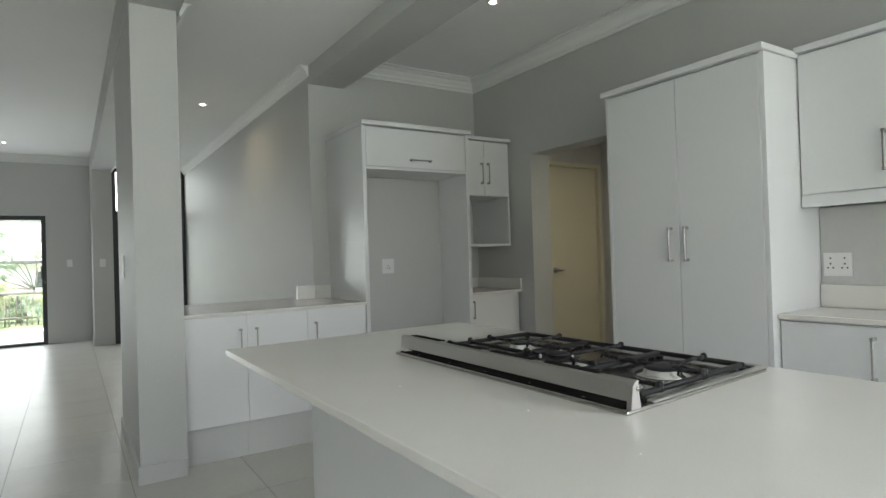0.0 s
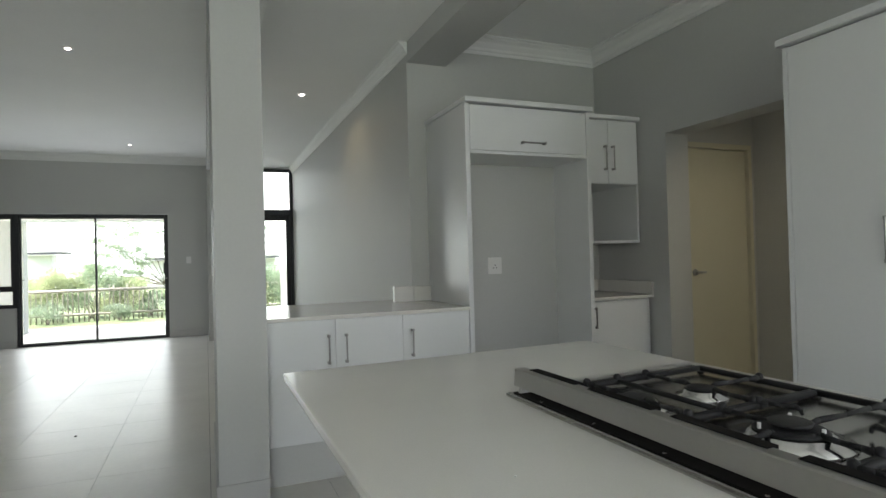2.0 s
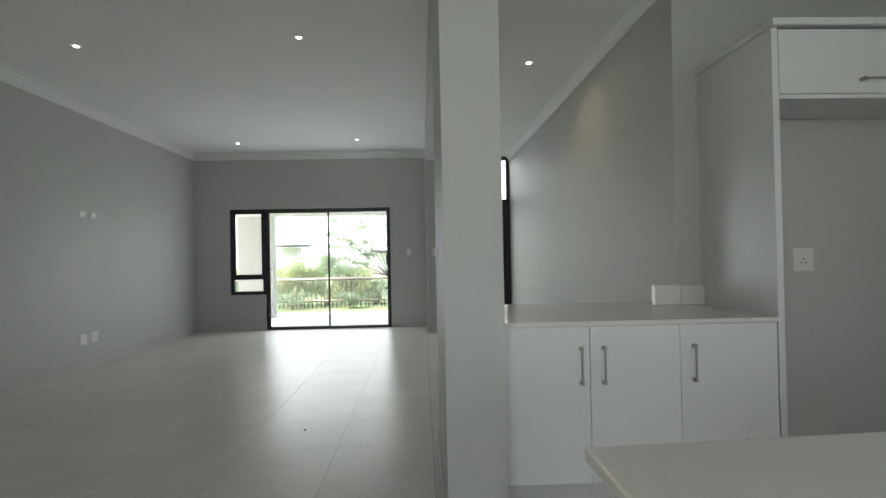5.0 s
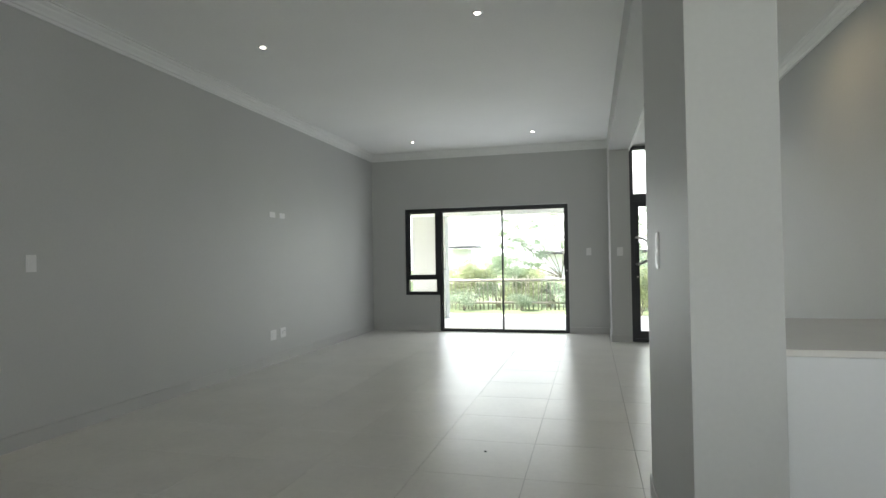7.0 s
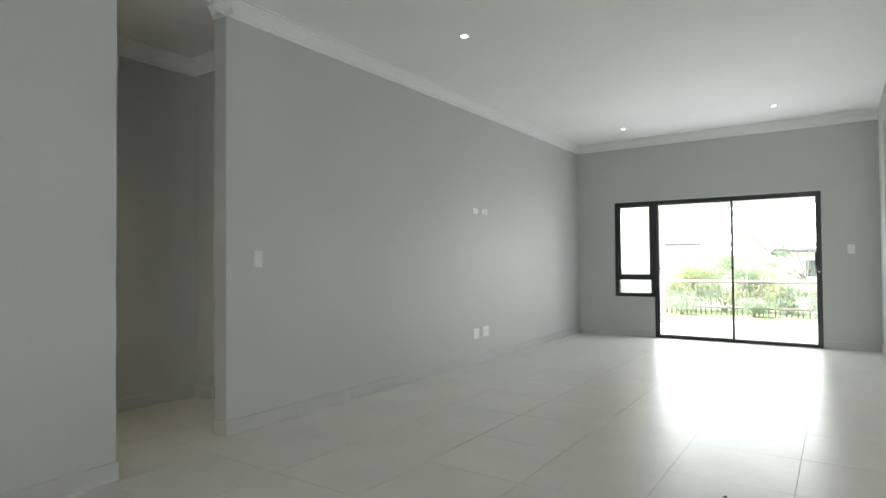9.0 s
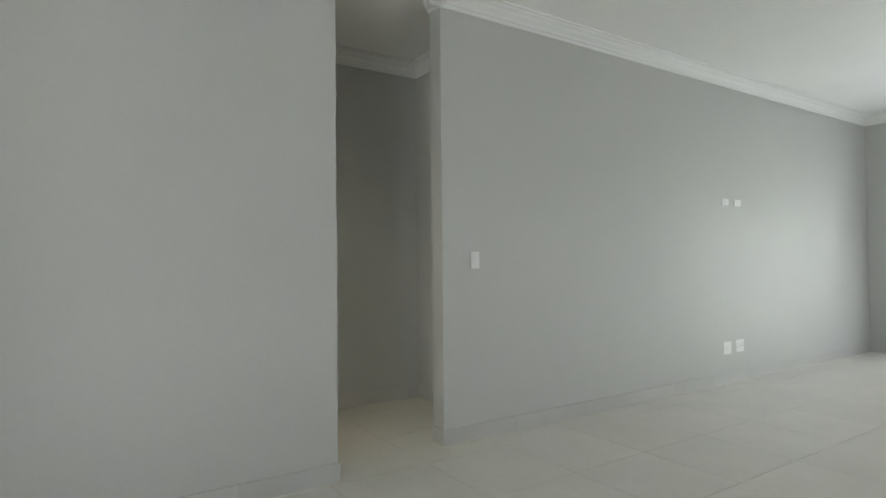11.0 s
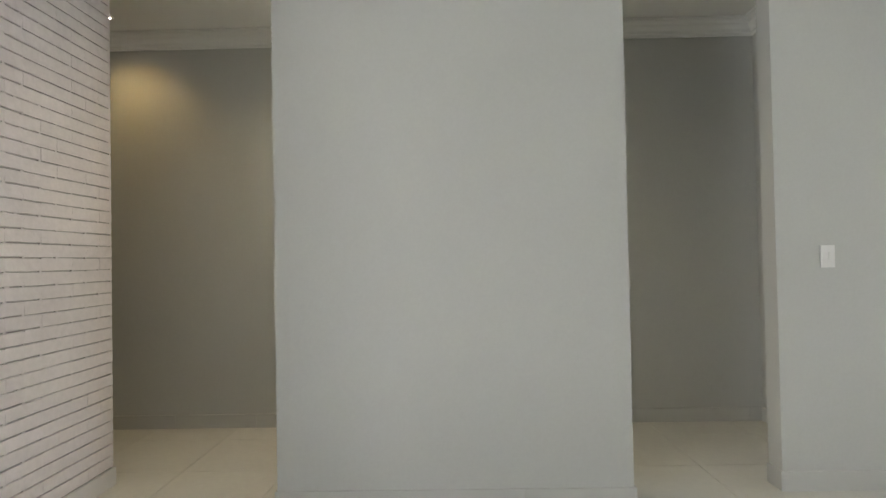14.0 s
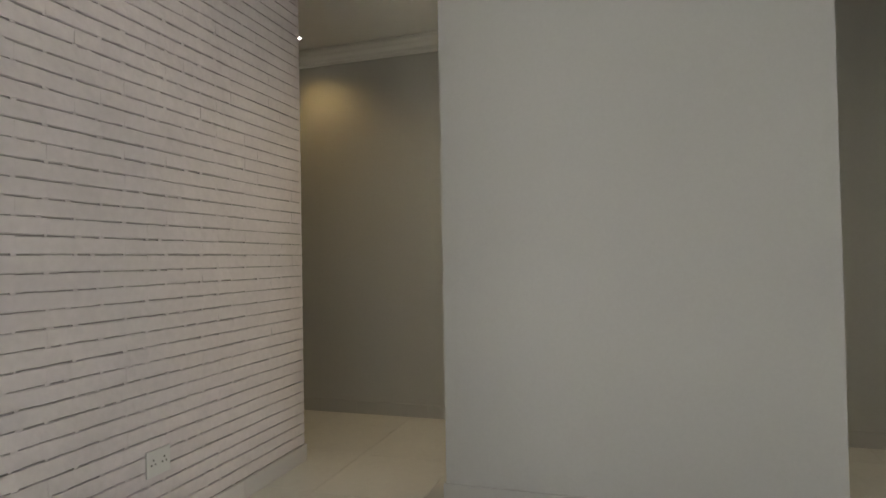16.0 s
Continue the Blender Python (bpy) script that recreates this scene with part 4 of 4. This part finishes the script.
def brick_mesh(length, seed):
    """A rough brick; paint and mortar bridge the joint below it near its ends."""
    r = random.Random(seed)
    h = COURSE - GAP
    bm = box(bmesh.new(), 0, length, -0.045, 0, 0, h)
    bmesh.ops.bevel(bm, geom=[e for e in bm.edges if all(abs(v.co.y) < 1e-5 for v in e.verts) and abs(e.verts[0].co.z - e.verts[1].co.z) < 1e-5], offset=0.003, segments=1, affect="EDGES")
    bmesh.ops.subdivide_edges(bm, edges=[e for e in bm.edges if abs(e.verts[0].co.x - e.verts[1].co.x) > 0.5 * length and min(v.co.y for v in e.verts) > -0.02], cuts=4)
    for v in bm.verts:
        v.co += Vector((0, r.uniform(-0.0012, 0.0012), r.uniform(-0.0014, 0.0014)))
    a, b = r.uniform(0.006, 0.020), r.uniform(0.003, 0.014)
    box(bm, 0, a, -0.04, -0.0015, -GAP - 0.001, 0.003)
    if b > 0.005:
        box(bm, length - b, length, -0.04, -0.002, -GAP - 0.001, 0.003)
    if seed % 3 == 0:
        m = r.uniform(0.3, 0.7) * length
        box(bm, m, m + r.uniform(0.01, 0.03), -0.04, -0.003, -GAP - 0.001, 0.003)
    return mesh_of("brick", bm, BRICK)


WHOLE = [brick_mesh(LONG + 0.001, s) for s in range(14)]
HALF = [brick_mesh(LONG / 2 + 0.001, 50 + s) for s in range(5)]
rng = random.Random(12)
rest = bmesh.new()
ROOT[wall_b.name] = Vector((0, 0, 0))
rows_n = int((H_LOUNGE - 0.1) / COURSE) + 1
for row in range(rows_n):
    z = 0.1 + row * COURSE + 0.005
    x = BX0
    if row % 2:
        spans = [(x, LONG / 2)]
        x += LONG / 2
    else:
        spans = []
    while x < BX1 - 0.02:
        spans.append((x, LONG))
        x += LONG
    for sx, ln in spans:
        dy = rng.uniform(-0.0008, 0.0008)
        dz = rng.uniform(-0.0012, 0.0012)
        if -2.93 < sx < -1.72:
            ob = new("brick", rng.choice(HALF if ln < LONG else WHOLE))
            ob.location = (sx, BY + dy, z + dz)
            ob.parent = wall_b
        else:
            box(rest, sx, min(sx + ln + 0.0005, BX1), BY - 0.04, BY + dy, z + dz, z + dz + COURSE - GAP)
            box(rest, sx, sx + rng.uniform(0.005, 0.02), BY - 0.04, BY - 0.002, z - GAP - 0.001, z + 0.003)
far_bricks = part("brick_courses", rest, BRICK, wall_b)
far_bricks["kind"] = "stuff"

T = 0.604
TX0, TY0 = -0.025 - 8 * T, 5.925 - 15 * T
floor = thing("floor", (0, 0, 0), "large pale porcelain floor tiles with thin grey joints", "floor", kind="structure")


def tile_mesh():
    bm = box(bmesh.new(), 0.0015, T - 0.0015, 0.0015, T - 0.0015, -0.0035, 0.0)
    return mesh_of("tile", bm, TILE)


TM = tile_mesh()
rest = bmesh.new()
for i in range(16):
    for j in range(25):
        x, y = TX0 + i * T, TY0 + j * T
        if x > 4.7 or y > FARY + 0.05 or y < REAR - 0.3:
            continue
        if -3.9 < x < 2.0 and 1.6 < y:
            ob = new("tile", TM)
            ob.location = (x, y, 0)
            ob.parent = floor
        else:
            box(rest, x + 0.0015, x + T - 0.0015, y + 0.0015, y + T - 0.0015, -0.0035, 0.0)
far_tiles = part("outer_tiles", rest, TILE, floor)
far_tiles["kind"] = "stuff"
